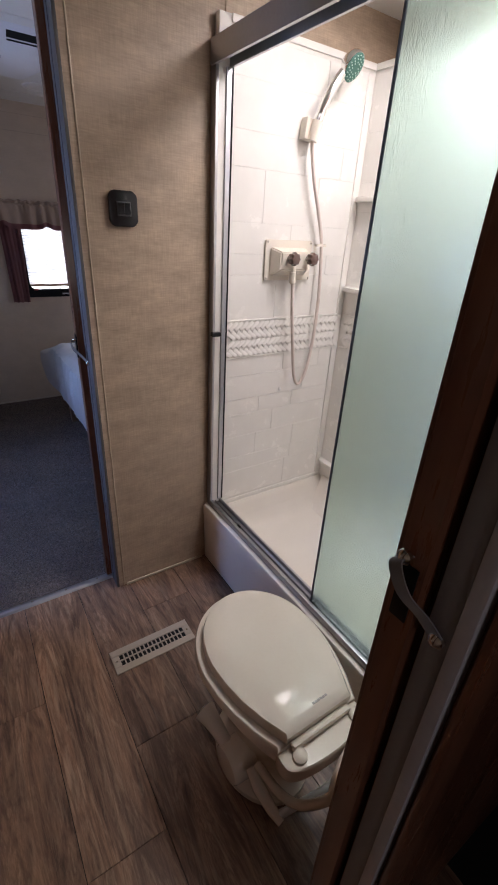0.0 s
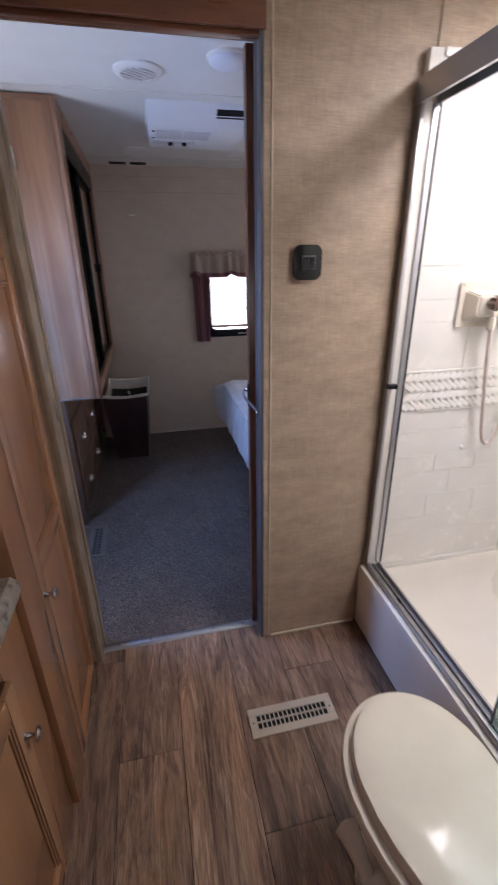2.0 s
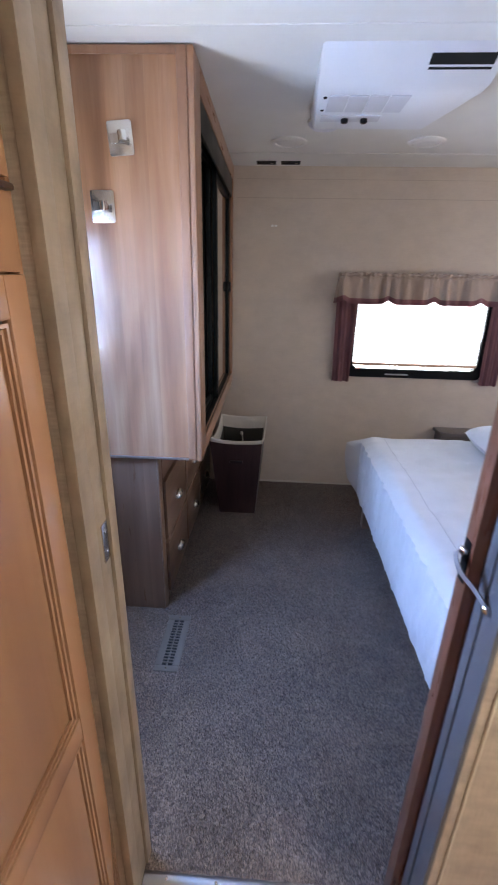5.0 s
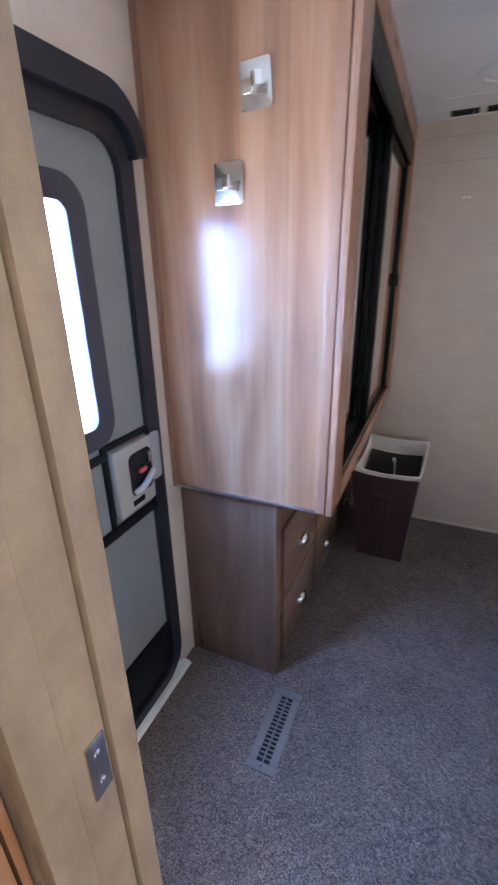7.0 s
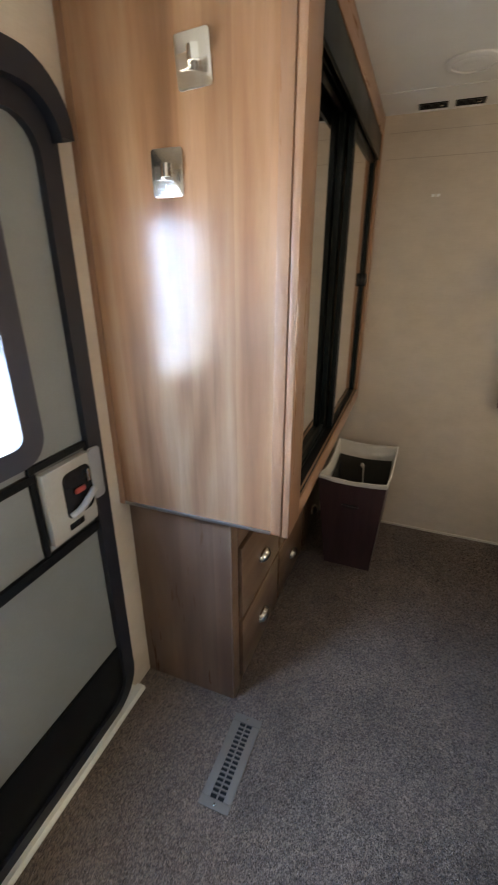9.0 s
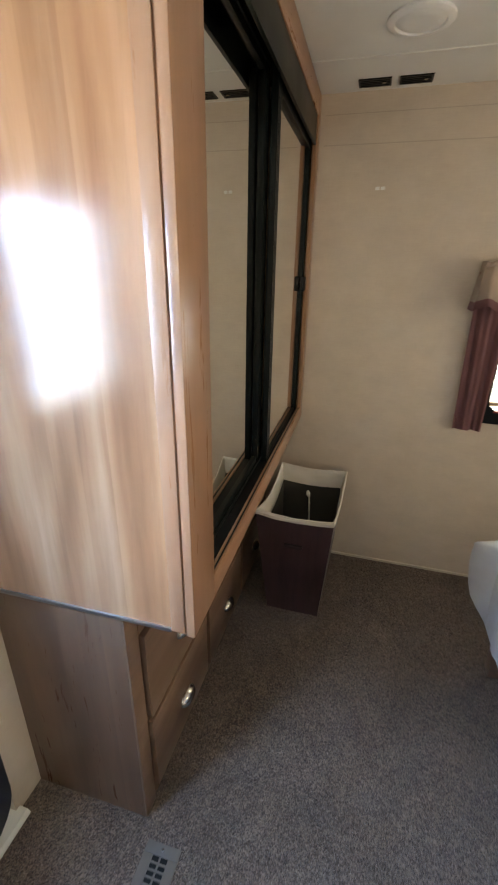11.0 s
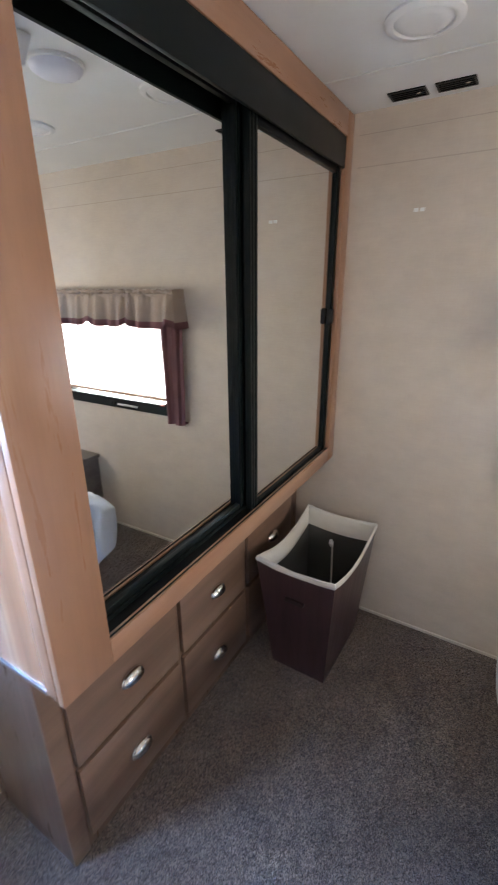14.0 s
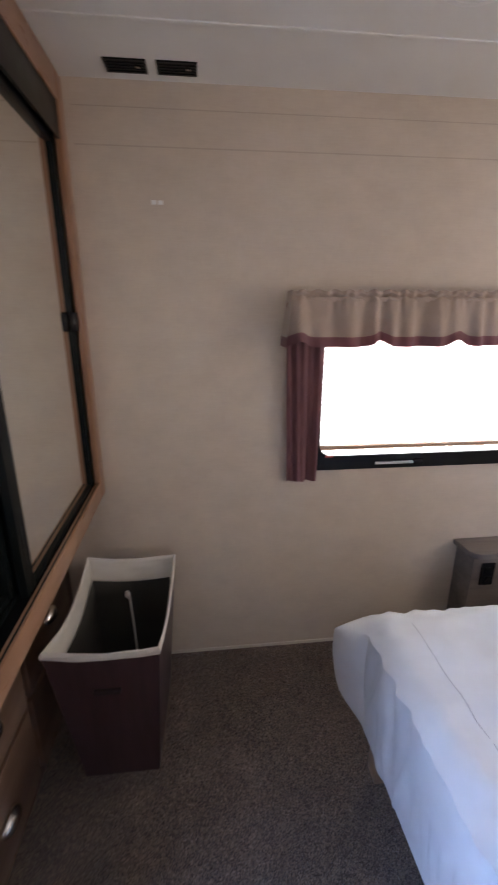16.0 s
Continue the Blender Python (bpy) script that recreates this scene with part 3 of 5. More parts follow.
part("edge_strip", boxes((HALL_X1 - 0.003, HALL_X1 + 0.02, 0.186, 0.2025, 0, 1.95), bev=0.002), plain("pale_grey_edge", (0.50, 0.49, 0.52), 0.4), nj, "pale grey edge strip")
part("casing", boxes((HALL_X1 + 0.004, HALL_X1 + 0.07, 0.170, 0.180, 0, 1.99), bev=0.003), CHERRY, nj, "dark red-brown casing")
door_strap((HALL_X1 - 0.014, 0.262, 1.135), (HALL_X1 - 0.001, 0.214, 1.058), "grey webbing strap with chrome snaps on the dark jamb")

# ---- bathroom floor and its register ----


def register(name, x0, x1, y0, y1, z, cols, rows, material, label):
    """A floor register: a bevelled plate with a grid of slots over a dark duct."""
    r = thing(name, ((x0 + x1) / 2, (y0 + y1) / 2, z), label, "floor vent")
    mx, my = (0.027, 0.027) if x1 - x0 > y1 - y0 else (0.027, 0.028)
    bm = boxes((x0, x1, y0, y0 + my, z, z + 0.005), (x0, x1, y1 - my, y1, z, z + 0.005), (x0, x0 + mx, y0 + my, y1 - my, z, z + 0.005), (x1 - mx, x1, y0 + my, y1 - my, z, z + 0.005), bev=0.002)
    part("plate", bm, material, r)
    part("duct", boxes((x0 + mx, x1 - mx, y0 + my, y1 - my, z, z + 0.0008)), VOID, r, "dark duct")
    ux, uy = (x1 - x0 - 2 * mx), (y1 - y0 - 2 * my)
    for i in range(1, cols):
        c = x0 + mx + ux * i / cols
        part("bar", boxes((c - 0.0022, c + 0.0022, y0 + my, y1 - my, z + 0.001, z + 0.0045)), material, r)
    for j in range(1, rows):
        c = y0 + my + uy * j / rows
        part("bar", boxes((x0 + mx, x1 - mx, c - 0.0024, c + 0.0024, z + 0.001, z + 0.0047)), material, r)
    m = mx
    ends = ((x0 + m / 2, (y0 + y1) / 2), (x1 - m / 2, (y0 + y1) / 2)) if x1 - x0 > y1 - y0 else (((x0 + x1) / 2, y0 + m / 2), ((x0 + x1) / 2, y1 - m / 2))
    for sx, sy in ends:
        bm = bmesh.new()
        lathe(bm, [(0.004, 0.0045), (0.004, 0.0058), (0.002, 0.0064)], (sx, sy, z), 2, 10)
        part("screw", bm, NICKEL, r)
    return r


register("floor_register", 0.324, 0.626, 1.103, 1.203, 0.0, 16, 2, REG_TAN, "tan steel floor register with a slotted grid on vinyl planks")
register("floor_register", -0.336, -0.238, 2.208, 2.508, 0.005, 2, 16, plain("grey_tan_steel", (0.15, 0.125, 0.105), 0.5), "grey-tan steel floor register set in carpet")

# ---- wall switch ----
sw = thing("light_switch", (0.59, WALL_Y0, 1.449), "black rounded double rocker light switch on tan wall", "light switch")


def barrel(u0, u1, v0, v1, k, r):
    """A rounded outline whose sides swell outwards by k."""
    out = []
    for u, v in rounded(u0, u1, v0, v1, r):
        cu, cv = (u0 + u1) / 2, (v0 + v1) / 2
        fu, fv = (u - cu) / ((u1 - u0) / 2), (v - cv) / ((v1 - v0) / 2)
        out.append((u + k * fu * (1 - fv * fv), v + k * fv * (1 - fu * fu)))
    return out


bm = bmesh.new()
prism(bm, barrel(0.550, 0.632, 1.403, 1.495, 0.003, 0.017), 1, WALL_Y0 - 0.016, WALL_Y0, 0.005)
part("plate", bm, BLACK_GLOSS, sw)
part("bezel", boxes((0.570, 0.612, WALL_Y0 - 0.019, WALL_Y0 - 0.015, 1.430, 1.468), bev=0.001), plain("dark_grey_bezel", (0.10, 0.10, 0.105), 0.4), sw)
for x in (0.5735, 0.5925):
    bm = bmesh.new()
    prism(bm, [(WALL_Y0 - 0.018, 1.434), (WALL_Y0 - 0.026, 1.436), (WALL_Y0 - 0.021, 1.450), (WALL_Y0 - 0.024, 1.463), (WALL_Y0 - 0.018, 1.465)], 0, x, x + 0.016)
    part("rocker", bm, BLACK_GLOSS, sw)

# ---- tall cabinet and vanity ----
FACE = -0.217


def panel_door(owner, name, y0, y1, z0, z1, panels, label=""):
    """A framed cabinet door on the face at x, with raised panels inside dark grooved mouldings."""
    d = part(name, boxes((FACE - 0.020, FACE - 0.008, y0, y1, z0, z1)), MAPLE_DARK, owner, label)
    s = 0.045
    zs = [z0] + [z for p in panels for z in p] + [z1]
    for a, b in ((y0, y0 + s), (y1 - s, y1)):
        part("stile", boxes((FACE - 0.012, FACE + 0.004, a, b, z0, z1), bev=0.003), MAPLE, d)
    for k in range(0, len(zs), 2):
        part("rail", boxes((FACE - 0.012, FACE + 0.0035, y0 + s, y1 - s, zs[k], zs[k + 1]), bev=0.003), MAPLE, d)
    for p0, p1 in panels:
        bm = bmesh.new()
        ya, yb = y0 + s, y1 - s
        for inset, hgt in ((0.003, 0.0), (0.010, -0.003)):
            ring(bm, [(ya + inset, p0 + inset), (yb - inset, p0 + inset), (yb - inset, p1 - inset), (ya + inset, p1 - inset)],
                 [(ya + inset + 0.005, p0 + inset + 0.005), (yb - inset - 0.005, p0 + inset + 0.005), (yb - inset - 0.005, p1 - inset - 0.005), (ya + inset + 0.005, p1 - inset - 0.005)], 0, FACE - 0.012, FACE + 0.001 + hgt)
        part("moulding", bm, MAPLE, d)
        part("panel", boxes((FACE - 0.012, FACE - 0.0045, ya + 0.017, yb - 0.017, p0 + 0.017, p1 - 0.017), bev=0.003), MAPLE, d)
    return d


def round_knob(owner, y, z):
    bm = bmesh.new()
    lathe(bm, [(0.008, 0), (0.0055, 0.004), (0.005, 0.014), (0.011, 0.019), (0.0155, 0.023), (0.0155, 0.027), (0.010, 0.031), (0.003, 0.032)], (FACE + 0.004, y, z), 0, 20)
    part("knob", bm, NICKEL, owner, "satin nickel round knob")


tall = thing("tall_cabinet", (-0.45, 1.29, 0), "honey maple tall linen cabinet with raised-panel doors", "cabinet")
part("body", boxes((-0.75, FACE - 0.022, 1.055, 1.53, 0.0, CEIL_Z - 0.002)), MAPLE, tall)
part("face_stile", boxes((FACE - 0.022, FACE + 0.006, 1.045, 1.158, 0.0, CEIL_Z - 0.002), bev=0.003), MAPLE, tall)
part("face_stile", boxes((FACE - 0.022, FACE - 0.006, 1.522, 1.531, 0.0, CEIL_Z - 0.002), bev=0.002), MAPLE, tall)
part("face_rail", boxes((FACE - 0.022, FACE - 0.004, 1.158, 1.522, 1.472, 1.560), bev=0.003), MAPLE, tall)
part("face_ledge", boxes((FACE - 0.022, FACE + 0.004, 1.158, 1.522, 1.560, 1.568), bev=0.003), MAPLE_DARK, tall)
low = panel_door(tall, "door", 1.166, 1.516, 0.012, 1.470, [(0.064, 0.708), (0.758, 1.420)])
round_knob(low, 1.182, 0.660)
panel_door(tall, "door", 1.166, 1.514, 1.572, 2.05, [(1.618, 1.985)])
part("top_rail", boxes((FACE - 0.022, FACE - 0.004, 1.158, 1.522, 2.052, CEIL_Z - 0.002), bev=0.003), MAPLE, tall)

van = thing("vanity_cabinet", (-0.45, 0.70, 0), "honey maple vanity cabinet with a framed door", "cabinet")
part("body", boxes((-0.75, FACE - 0.030, 0.33, 1.043, 0.0, 0.775)), MAPLE, van)
part("face_stile", boxes((FACE - 0.030, FACE - 0.012, 0.905, 1.043, 0.0, 0.775), bev=0.002), MAPLE, van)
part("face_rail", boxes((FACE - 0.030, FACE - 0.012, 0.33, 0.905, 0.70, 0.775), bev=0.002), MAPLE, van)
vd = panel_door(van, "door", 0.50, 0.905, 0.05, 0.690, [(0.11, 0.632)])
round_knob(vd, 0.885, 0.545)
bm = bmesh.new()
prism(bm, [(-0.75, 0.777), (FACE - 0.010, 0.777), (FACE + 0.004, 0.783), (FACE + 0.010, 0.80), (FACE + 0.008, 0.826), (FACE - 0.004, 0.838), (-0.75, 0.838)], 1, 0.33, 1.040)
solid("worktop", bm, COUNTER, "mottled brown laminate vanity worktop", "worktop")

# ---- shower ----
sh = thing("shower_surround", (1.21, 1.0, 0), "white moulded acrylic shower surround with embossed stone pattern", "shower")
SX0, SX1, SY0, SY1 = 0.935, 1.53, 0.31, 1.475
part("back_wall", boxes((SX0 - 0.04, 1.56, SY1, 1.500, 0.27, 1.955), bev=0.004), ACRYLIC, sh)
part("side_wall", boxes((SX1, 1.56, SY0, SY1, 0.27, 1.955), bev=0.002), ACRYLIC, sh)
part("front_wall", boxes((SX0, SX1, SY0, SY0 + 0.02, 0.27, 1.955)), ACRYLIC, sh)
for w in (boxes((SX0, SX1, SY1 - 0.007, SY1, 1.935, 1.955), bev=0.003), boxes((SX1 - 0.007, SX1, SY0, SY1 - 0.008, 1.935, 1.955), bev=0.003), boxes((SX0, SX1, SY1 - 0.005, SY1, 0.285, 0.305), bev=0.002)):
    part("lip", w, ACRYLIC, sh)
part("corner_post", boxes((SX1 - 0.035, SX1 - 0.030, SY1 - 0.006, SY1, 0.31, 1.93), bev=0.002), ACRYLIC, sh)

# pan: a tub with a raised rim and a sloping floor
pan = thing("shower_pan", (1.2, 0.9, 0), "bone white moulded shower pan with a tall curb", "shower pan")
bm = bmesh.new()
prism(bm, [(0.868, 0.0), (0.862, 0.22), (0.858, 0.285), (0.863, 0.298), (0.875, 0.302), (0.930, 0.302), (0.940, 0.295), (0.955, 0.24), (0.985, 0.17), (1.03, 0.15), (1.03, 0.0)], 1, SY0, 1.500)
part("curb", bm, PAN, pan)
bm = bmesh.new()
prism(bm, [(1.475, 0.0), (1.475, 0.285), (1.466, 0.283), (1.452, 0.262), (1.438, 0.215), (1.415, 0.178), (1.37, 0.160), (1.00, 0.149), (1.00, 0.0)], 0, 0.96, SX1)
bmesh.ops.recalc_face_normals(bm, faces=bm.faces)
part("end_rim", bm, PAN, pan)
part("pan_floor", boxes((1.0, SX1, SY0 + 0.02, 1.02, 0.0, 0.150)), PAN, pan)
bm = bmesh.new()
prism(bm, [(SX1, 0.0), (SX1, 0.30), (1.515, 0.295), (1.485, 0.22), (1.435, 0.17), (1.385, 0.149), (1.385, 0.0)], 1, SY0 + 0.02, 1.44)
part("side_rim", bm, PAN, pan)

fr = thing("shower_enclosure", (0.90, 1.0, 0.302), "aluminium shower enclosure with rain-glass sliding panels", "shower door")
part("bottom_track", boxes((0.872, 0.884, SY0, 1.498, 0.302, 0.328), (0.884, 0.922, SY0, 1.498, 0.302, 0.310), (0.898, 0.902, SY0, 1.498, 0.310, 0.322), (0.918, 0.926, SY0, 1.498, 0.302, 0.326), bev=0.0015), ALU, fr)
header_bm = bmesh.new()
prism(header_bm, [(0.868, 1.835), (0.878, 1.835), (0.878, 1.882), (0.920, 1.882), (0.920, 1.835), (0.928, 1.835), (0.928, 1.895), (0.868, 1.895)], 1, SY0, 1.498)
part("header", header_bm, ALU, fr)
for s in ((0.872, 0.882, 1.470, 1.503, 0.328, 1.835), (0.886, 0.904, 1.478, 1.498, 0.328, 1.835), (0.908, 0.926, 1.468, 1.498, 0.328, 1.835)):
    part("wall_channel", boxes(s, bev=0.002), ALU, fr)
part("gasket", boxes((0.9265, 0.930, 1.466, 1.474, 0.328, 1.835)), BLACK, fr, "black rubber gasket")
part("track_guide", boxes((0.884, 0.897, 1.255, 1.275, 0.310, 0.322), bev=0.002), BLACK, fr, "small black roller guide")
part("bumper", boxes((0.866, 0.900, 1.455, 1.478, 1.055, 1.070), bev=0.003), BLACK_GLOSS, fr, "black rubber bumper")
gp = part("glass_panel", boxes((0.8865, 0.8915, 0.31, 0.800, 0.318, 1.845)), FROST, fr, "pale green rain-textured glass")
gp.visible_shadow = False
part("panel_edge", boxes((0.8855, 0.8925, 0.800, 0.806, 0.318, 1.845), bev=0.001), plain("blue_grey_edge_seal", (0.10, 0.12, 0.16), 0.35), gp, "dark edge seal")
part("panel_guide", boxes((0.884, 0.896, 0.79, 0.812, 0.311, 0.326), bev=0.002), BLACK, gp)

fr.location.x += 0.012
pan.location.x += 0.006

# embossed stones: courses of raised slabs on the back and side walls
rng = random.Random(5)


def stone_piece(owner, wall, u0, u1, z0, z1):
    bm = bmesh.new()
    t = rng.uniform(0.0004, 0.0007)
    g = 0.0009
    if wall == "back":
        add_box(bm, u0 + g, u1 - g, SY1 - t, SY1, z0 + g, z1 - g, bev=0.0009, seg=2)
    else:
        add_box(bm, SX1 - t, SX1, u0 + g, u1 - g, z0 + g, z1 - g, bev=0.0009, seg=2)
    part("stone", bm, STONE, owner, smooth=False)


def courses(owner, wall, u0, u1):
    for zlo, zhi in ((0.315, 0.958), (1.105, 1.925)):
        z = zlo
        while z < zhi - 0.03:
            h = rng.choice((0.07, 0.10, 0.13, 0.16))
            top = min(zhi, z + h) if zhi - z - h > 0.04 else zhi
            u = u0
            while u < u1 - 0.02:
                w = rng.uniform(0.14, 0.42)
                end = min(u1, u + w) if u1 - u - w > 0.07 else u1
                stone_piece(owner, wall, u, end, z, top)
                u = end
            z = top


# woven border: rows of slanted slips that lean one way and the other
def woven(owner, wall, u0, u1, z0, z1):
    rows, step = 4, 0.0240
    h = (z1 - z0) / rows
    o0 = origin(owner)
    for r in range(rows):
        k = 1 if r % 2 else -1
        bm = bmesh.new()
        add_box(bm, -0.0225, 0.0225, -0.0052, 0.0, -0.0080, 0.0080, 0.0026, 2)
        bmesh.ops.rotate(bm, verts=bm.verts, cent=(0, 0, 0), matrix=Euler((radians(-6), 0, 0)).to_matrix())
        bmesh.ops.rotate(bm, verts=bm.verts, cent=(0, 0, 0), matrix=Euler((0, 0, radians(4 * k))).to_matrix())
        bmesh.ops.rotate(bm, verts=bm.verts, cent=(0, 0, 0), matrix=Euler((0, radians(-38 * k), 0)).to_matrix())
        if wall != "back":
            bmesh.ops.rotate(bm, verts=bm.verts, cent=(0, 0, 0), matrix=Euler((0, 0, radians(-90))).to_matrix())
        me = to_mesh("slip", bm, ACRYLIC)
        for i in range(int((u1 - u0 - 0.02) / step) + 1):
            u = u0 + 0.014 + i * step + (0.5 * step if r in (1, 2) else 0)
            if u > u1 - 0.012:
                continue
            ob = new("slip", me)
            ob.parent = owner
            ob.location = Vector((u, SY1, z0 + (r + 0.5) * h) if wall == "back" else (SX1, u, z0 + (r + 0.5) * h)) - o0
    if wall == "back":
        specs = ((u0, u1, SY1 - 0.005, SY1, z1, z1 + 0.006), (u0, u1, SY1 - 0.005, SY1, z0 - 0.006, z0))
    else:
        specs = ((SX1 - 0.005, SX1, u0, u1, z1, z1 + 0.006), (SX1 - 0.005, SX1, u0, u1, z0 - 0.006, z0))
    for s in specs:
        part("border_bead", boxes(s, bev=0.0015), ACRYLIC, owner)


for sz, depth in ((1.53, 0.07), (1.20, 0.075), (0.37, 0.06)):
    bm = bmesh.new()
    prism(bm, [(SX1, SY1 - 0.006), (SX1 - 0.022, SY1 - 0.010), (SX1 - depth * 0.6, SY1 - depth * 0.7), (SX1 - depth * 0.55, SY1 - depth * 1.8), (SX1, SY1 - depth * 2.1)], 2, sz, sz + 0.018, 0.004)
    part("corner_shelf", bm, ACRYLIC, sh, "moulded corner shelf")

bm = bmesh.new()
lathe(bm, [(0.008, 0.0), (0.008, -0.003), (0.004, -0.005)], (1.219, SY1 - 0.001, 0.802), 1, 14)
part("screw_cap", bm, WHITE, sh, "small white screw cap")

# faucet, hose and shower head
fa = thing("shower_faucet", (1.2, SY1, 1.31), "bone plastic shower faucet with two smoky knobs", "faucet")
FY = SY1 - 0.004
bm = bmesh.new()
prism(bm, rounded(1.095, 1.312, 1.246, 1.386, 0.006), 1, FY - 0.006, FY, 0.002)
part("back_plate", bm, BONE, fa)
bm = bmesh.new()
prism(bm, [(1.112, 1.262), (1.285, 1.262), (1.285, 1.362), (1.112, 1.362)], 1, FY - 0.050, FY - 0.006)
for v in bm.verts:
    if v.co.y < FY - 0.03:
        v.co.x, v.co.z = 1.205 + (v.co.x - 1.205) * 0.74, 1.322 + (v.co.z - 1.322) * 0.62
bmesh.ops.bevel(bm, geom=bm.edges[:], offset=0.005, segments=2, affect="EDGES")
part("valve_body", bm, BONE, fa)
for sx, sz in ((1.103, 1.254), (1.304, 1.254), (1.103, 1.378), (1.304, 1.378)):
    bm = bmesh.new()
    lathe(bm, [(0.0035, 0), (0.0035, -0.0012), (0.002, -0.002)], (sx, FY - 0.006, sz), 1, 8)
    part("screw", bm, NICKEL, fa)
for kx in (1.172, 1.258):
    bm = bmesh.new()
    n = 40
    rows = []
    for r, h in ((0.010, 0.0), (0.011, -0.010), (0.018, -0.014), (0.0215, -0.020), (0.0215, -0.036), (0.017, -0.042), (0.004, -0.044)):
        rows.append([bm.verts.new((kx + r * (1 + (0.10 * math.cos(8 * 2 * math.pi * i / n) if r > 0.015 else 0)) * math.cos(2 * math.pi * i / n), FY - 0.050 + h,
                                   1.326 + r * (1 + (0.10 * math.cos(8 * 2 * math.pi * i / n) if r > 0.015 else 0)) * math.sin(2 * math.pi * i / n))) for i in range(n)])
    fs = []
    for p, q in zip(rows, rows[1:]):
        fs += [bm.faces.new((p[i], p[(i + 1) % n], q[(i + 1) % n], q[i])) for i in range(n)]
    fs += [bm.faces.new(rows[0]), bm.faces.new(rows[-1])]
    bmesh.ops.recalc_face_normals(bm, faces=fs)
    k = part("knob", bm, plain("smoky_brown_acrylic", (0.13, 0.075, 0.06), 0.08, coat=0.6, bumpy=0.0), fa, "smoky brown fluted knob")
bm = bmesh.new()
lathe(bm, [(0.010, 0.03), (0.010, 0.012), (0.013, 0.010), (0.013, -0.025), (0.008, -0.030)], (1.198, FY - 0.045, 1.268), 2, 14)
part("hose_nut", bm, BONE, fa)

HOSE = plain("pinkish_white_hose", (0.72, 0.62, 0.56), 0.3, bumpy=0.0)
hs = thing("shower_hose", (1.2, SY1 - 0.03, 0.9), "beige plastic shower hose hanging in a loop", "hose")
path = smooth_path([(1.200, 1.425, 1.245), (1.214, 1.428, 1.13), (1.236, 1.432, 1.00), (1.262, 1.436, 0.865), (1.290, 1.436, 0.826), (1.322, 1.436, 0.875), (1.345, 1.436, 1.01), (1.349, 1.436, 1.19), (1.336, 1.44, 1.375), (1.306, 1.44, 1.476), (1.266, 1.438, 1.58), (1.234, 1.436, 1.70)], 10)
bm = bmesh.new()
tube(bm, path, 0.0068, 10)
part("tube", bm, HOSE, hs)
bm = boxes((1.310, 1.356, 1.434, 1.448, 1.368, 1.377), bev=0.002)
part("clip", bm, BONE, hs, "bone plastic hose clip")

hb = thing("hand_shower", (1.24, 1.45, 1.72), "chrome hand shower with green nozzle face in its bracket", "shower head")
bm = bmesh.new()
prism(bm, [(1.205, 1.695), (1.255, 1.690), (1.262, 1.748), (1.212, 1.756)], 1, 1.438, FY, 0.004)
part("bracket_plate", bm, BONE, hb, "bone plastic bracket")
bm = bmesh.new()
tube(bm, [Vector((1.234, 1.432, 1.690)), Vector((1.246, 1.425, 1.745))], [0.017, 0.019], 16)
part("bracket_cup", bm, BONE, hb, "bone plastic bracket cup")
hp = smooth_path([(1.238, 1.430, 1.705), (1.250, 1.422, 1.76), (1.272, 1.412, 1.82), (1.300, 1.404, 1.868), (1.322, 1.400, 1.892)], 8)
bm = bmesh.new()
tube(bm, hp, [0.012 + 0.004 * math.sin(math.pi * i / (len(hp) - 1)) for i in range(len(hp))], 14)
part("handle", bm, CHROME, hb)
ax = Vector((0.25, -0.80, -0.55)).normalized()
side = ax.orthogonal().normalized()
up = ax.cross(side)
cen = Vector((1.338, 1.398, 1.902))


def dish(profile, n=24):
    bm = bmesh.new()
    rows = [[bm.verts.new(cen + ax * h + (side * math.cos(2 * math.pi * i / n) + up * math.sin(2 * math.pi * i / n)) * r) for i in range(n)] for r, h in profile]
    fs = []
    for p, q in zip(rows, rows[1:]):
        fs += [bm.faces.new((p[i], p[(i + 1) % n], q[(i + 1) % n], q[i])) for i in range(n)]
    fs += [bm.faces.new(rows[0]), bm.faces.new(rows[-1])]
    bmesh.ops.recalc_face_normals(bm, faces=fs)
    return bm


part("rose", dish([(0.008, -0.030), (0.026, -0.022), (0.041, -0.006), (0.044, 0.008), (0.042, 0.014)]), CHROME, hb)
face = part("nozzle_face", dish([(0.040, 0.012), (0.040, 0.0155), (0.030, 0.018), (0.010, 0.018)]), GREEN, hb, "sea green nozzle face")
NOZ = plain("pale_green_nozzle", (0.30, 0.52, 0.43), 0.4)
for rr, cnt in ((0.016, 8), (0.025, 12), (0.034, 16)):
    for i in range(cnt):
        a = 2 * math.pi * i / cnt
        p = cen + ax * 0.0175 + (side * math.cos(a) + up * math.sin(a)) * rr
        bm = bmesh.new()
        tube(bm, [p, p + ax * 0.003], [0.0022, 0.0014], 6)
        part("nozzle", bm, NOZ, face)

# ---- toilet ----
to = thing("toilet", (0.62, 0.62, 0), "bone plastic low-profile camper toilet with closed lid", "toilet")
TX = 0.622


def seat_outline(grow=0.0, y0=0.462):
    pts = []
    for i in range(41):
        a = math.pi * i / 40
        pts.append((TX + (0.168 + grow) * math.cos(a), 0.690 + (0.197 + grow) * math.sin(a)))
    for f in (0.25, 0.5, 0.75):
        pts.append((TX - 0.168 - grow + (0.060) * f ** 2.0, 0.690 - (0.690 - y0) * f))
    pts += [(TX - 0.108 - grow, y0), (TX + 0.108 + grow, y0)]
    for f in (0.75, 0.5, 0.25):
        pts.append((TX + 0.168 + grow - (0.060) * f ** 2.0, 0.690 - (0.690 - y0) * f))
    return pts


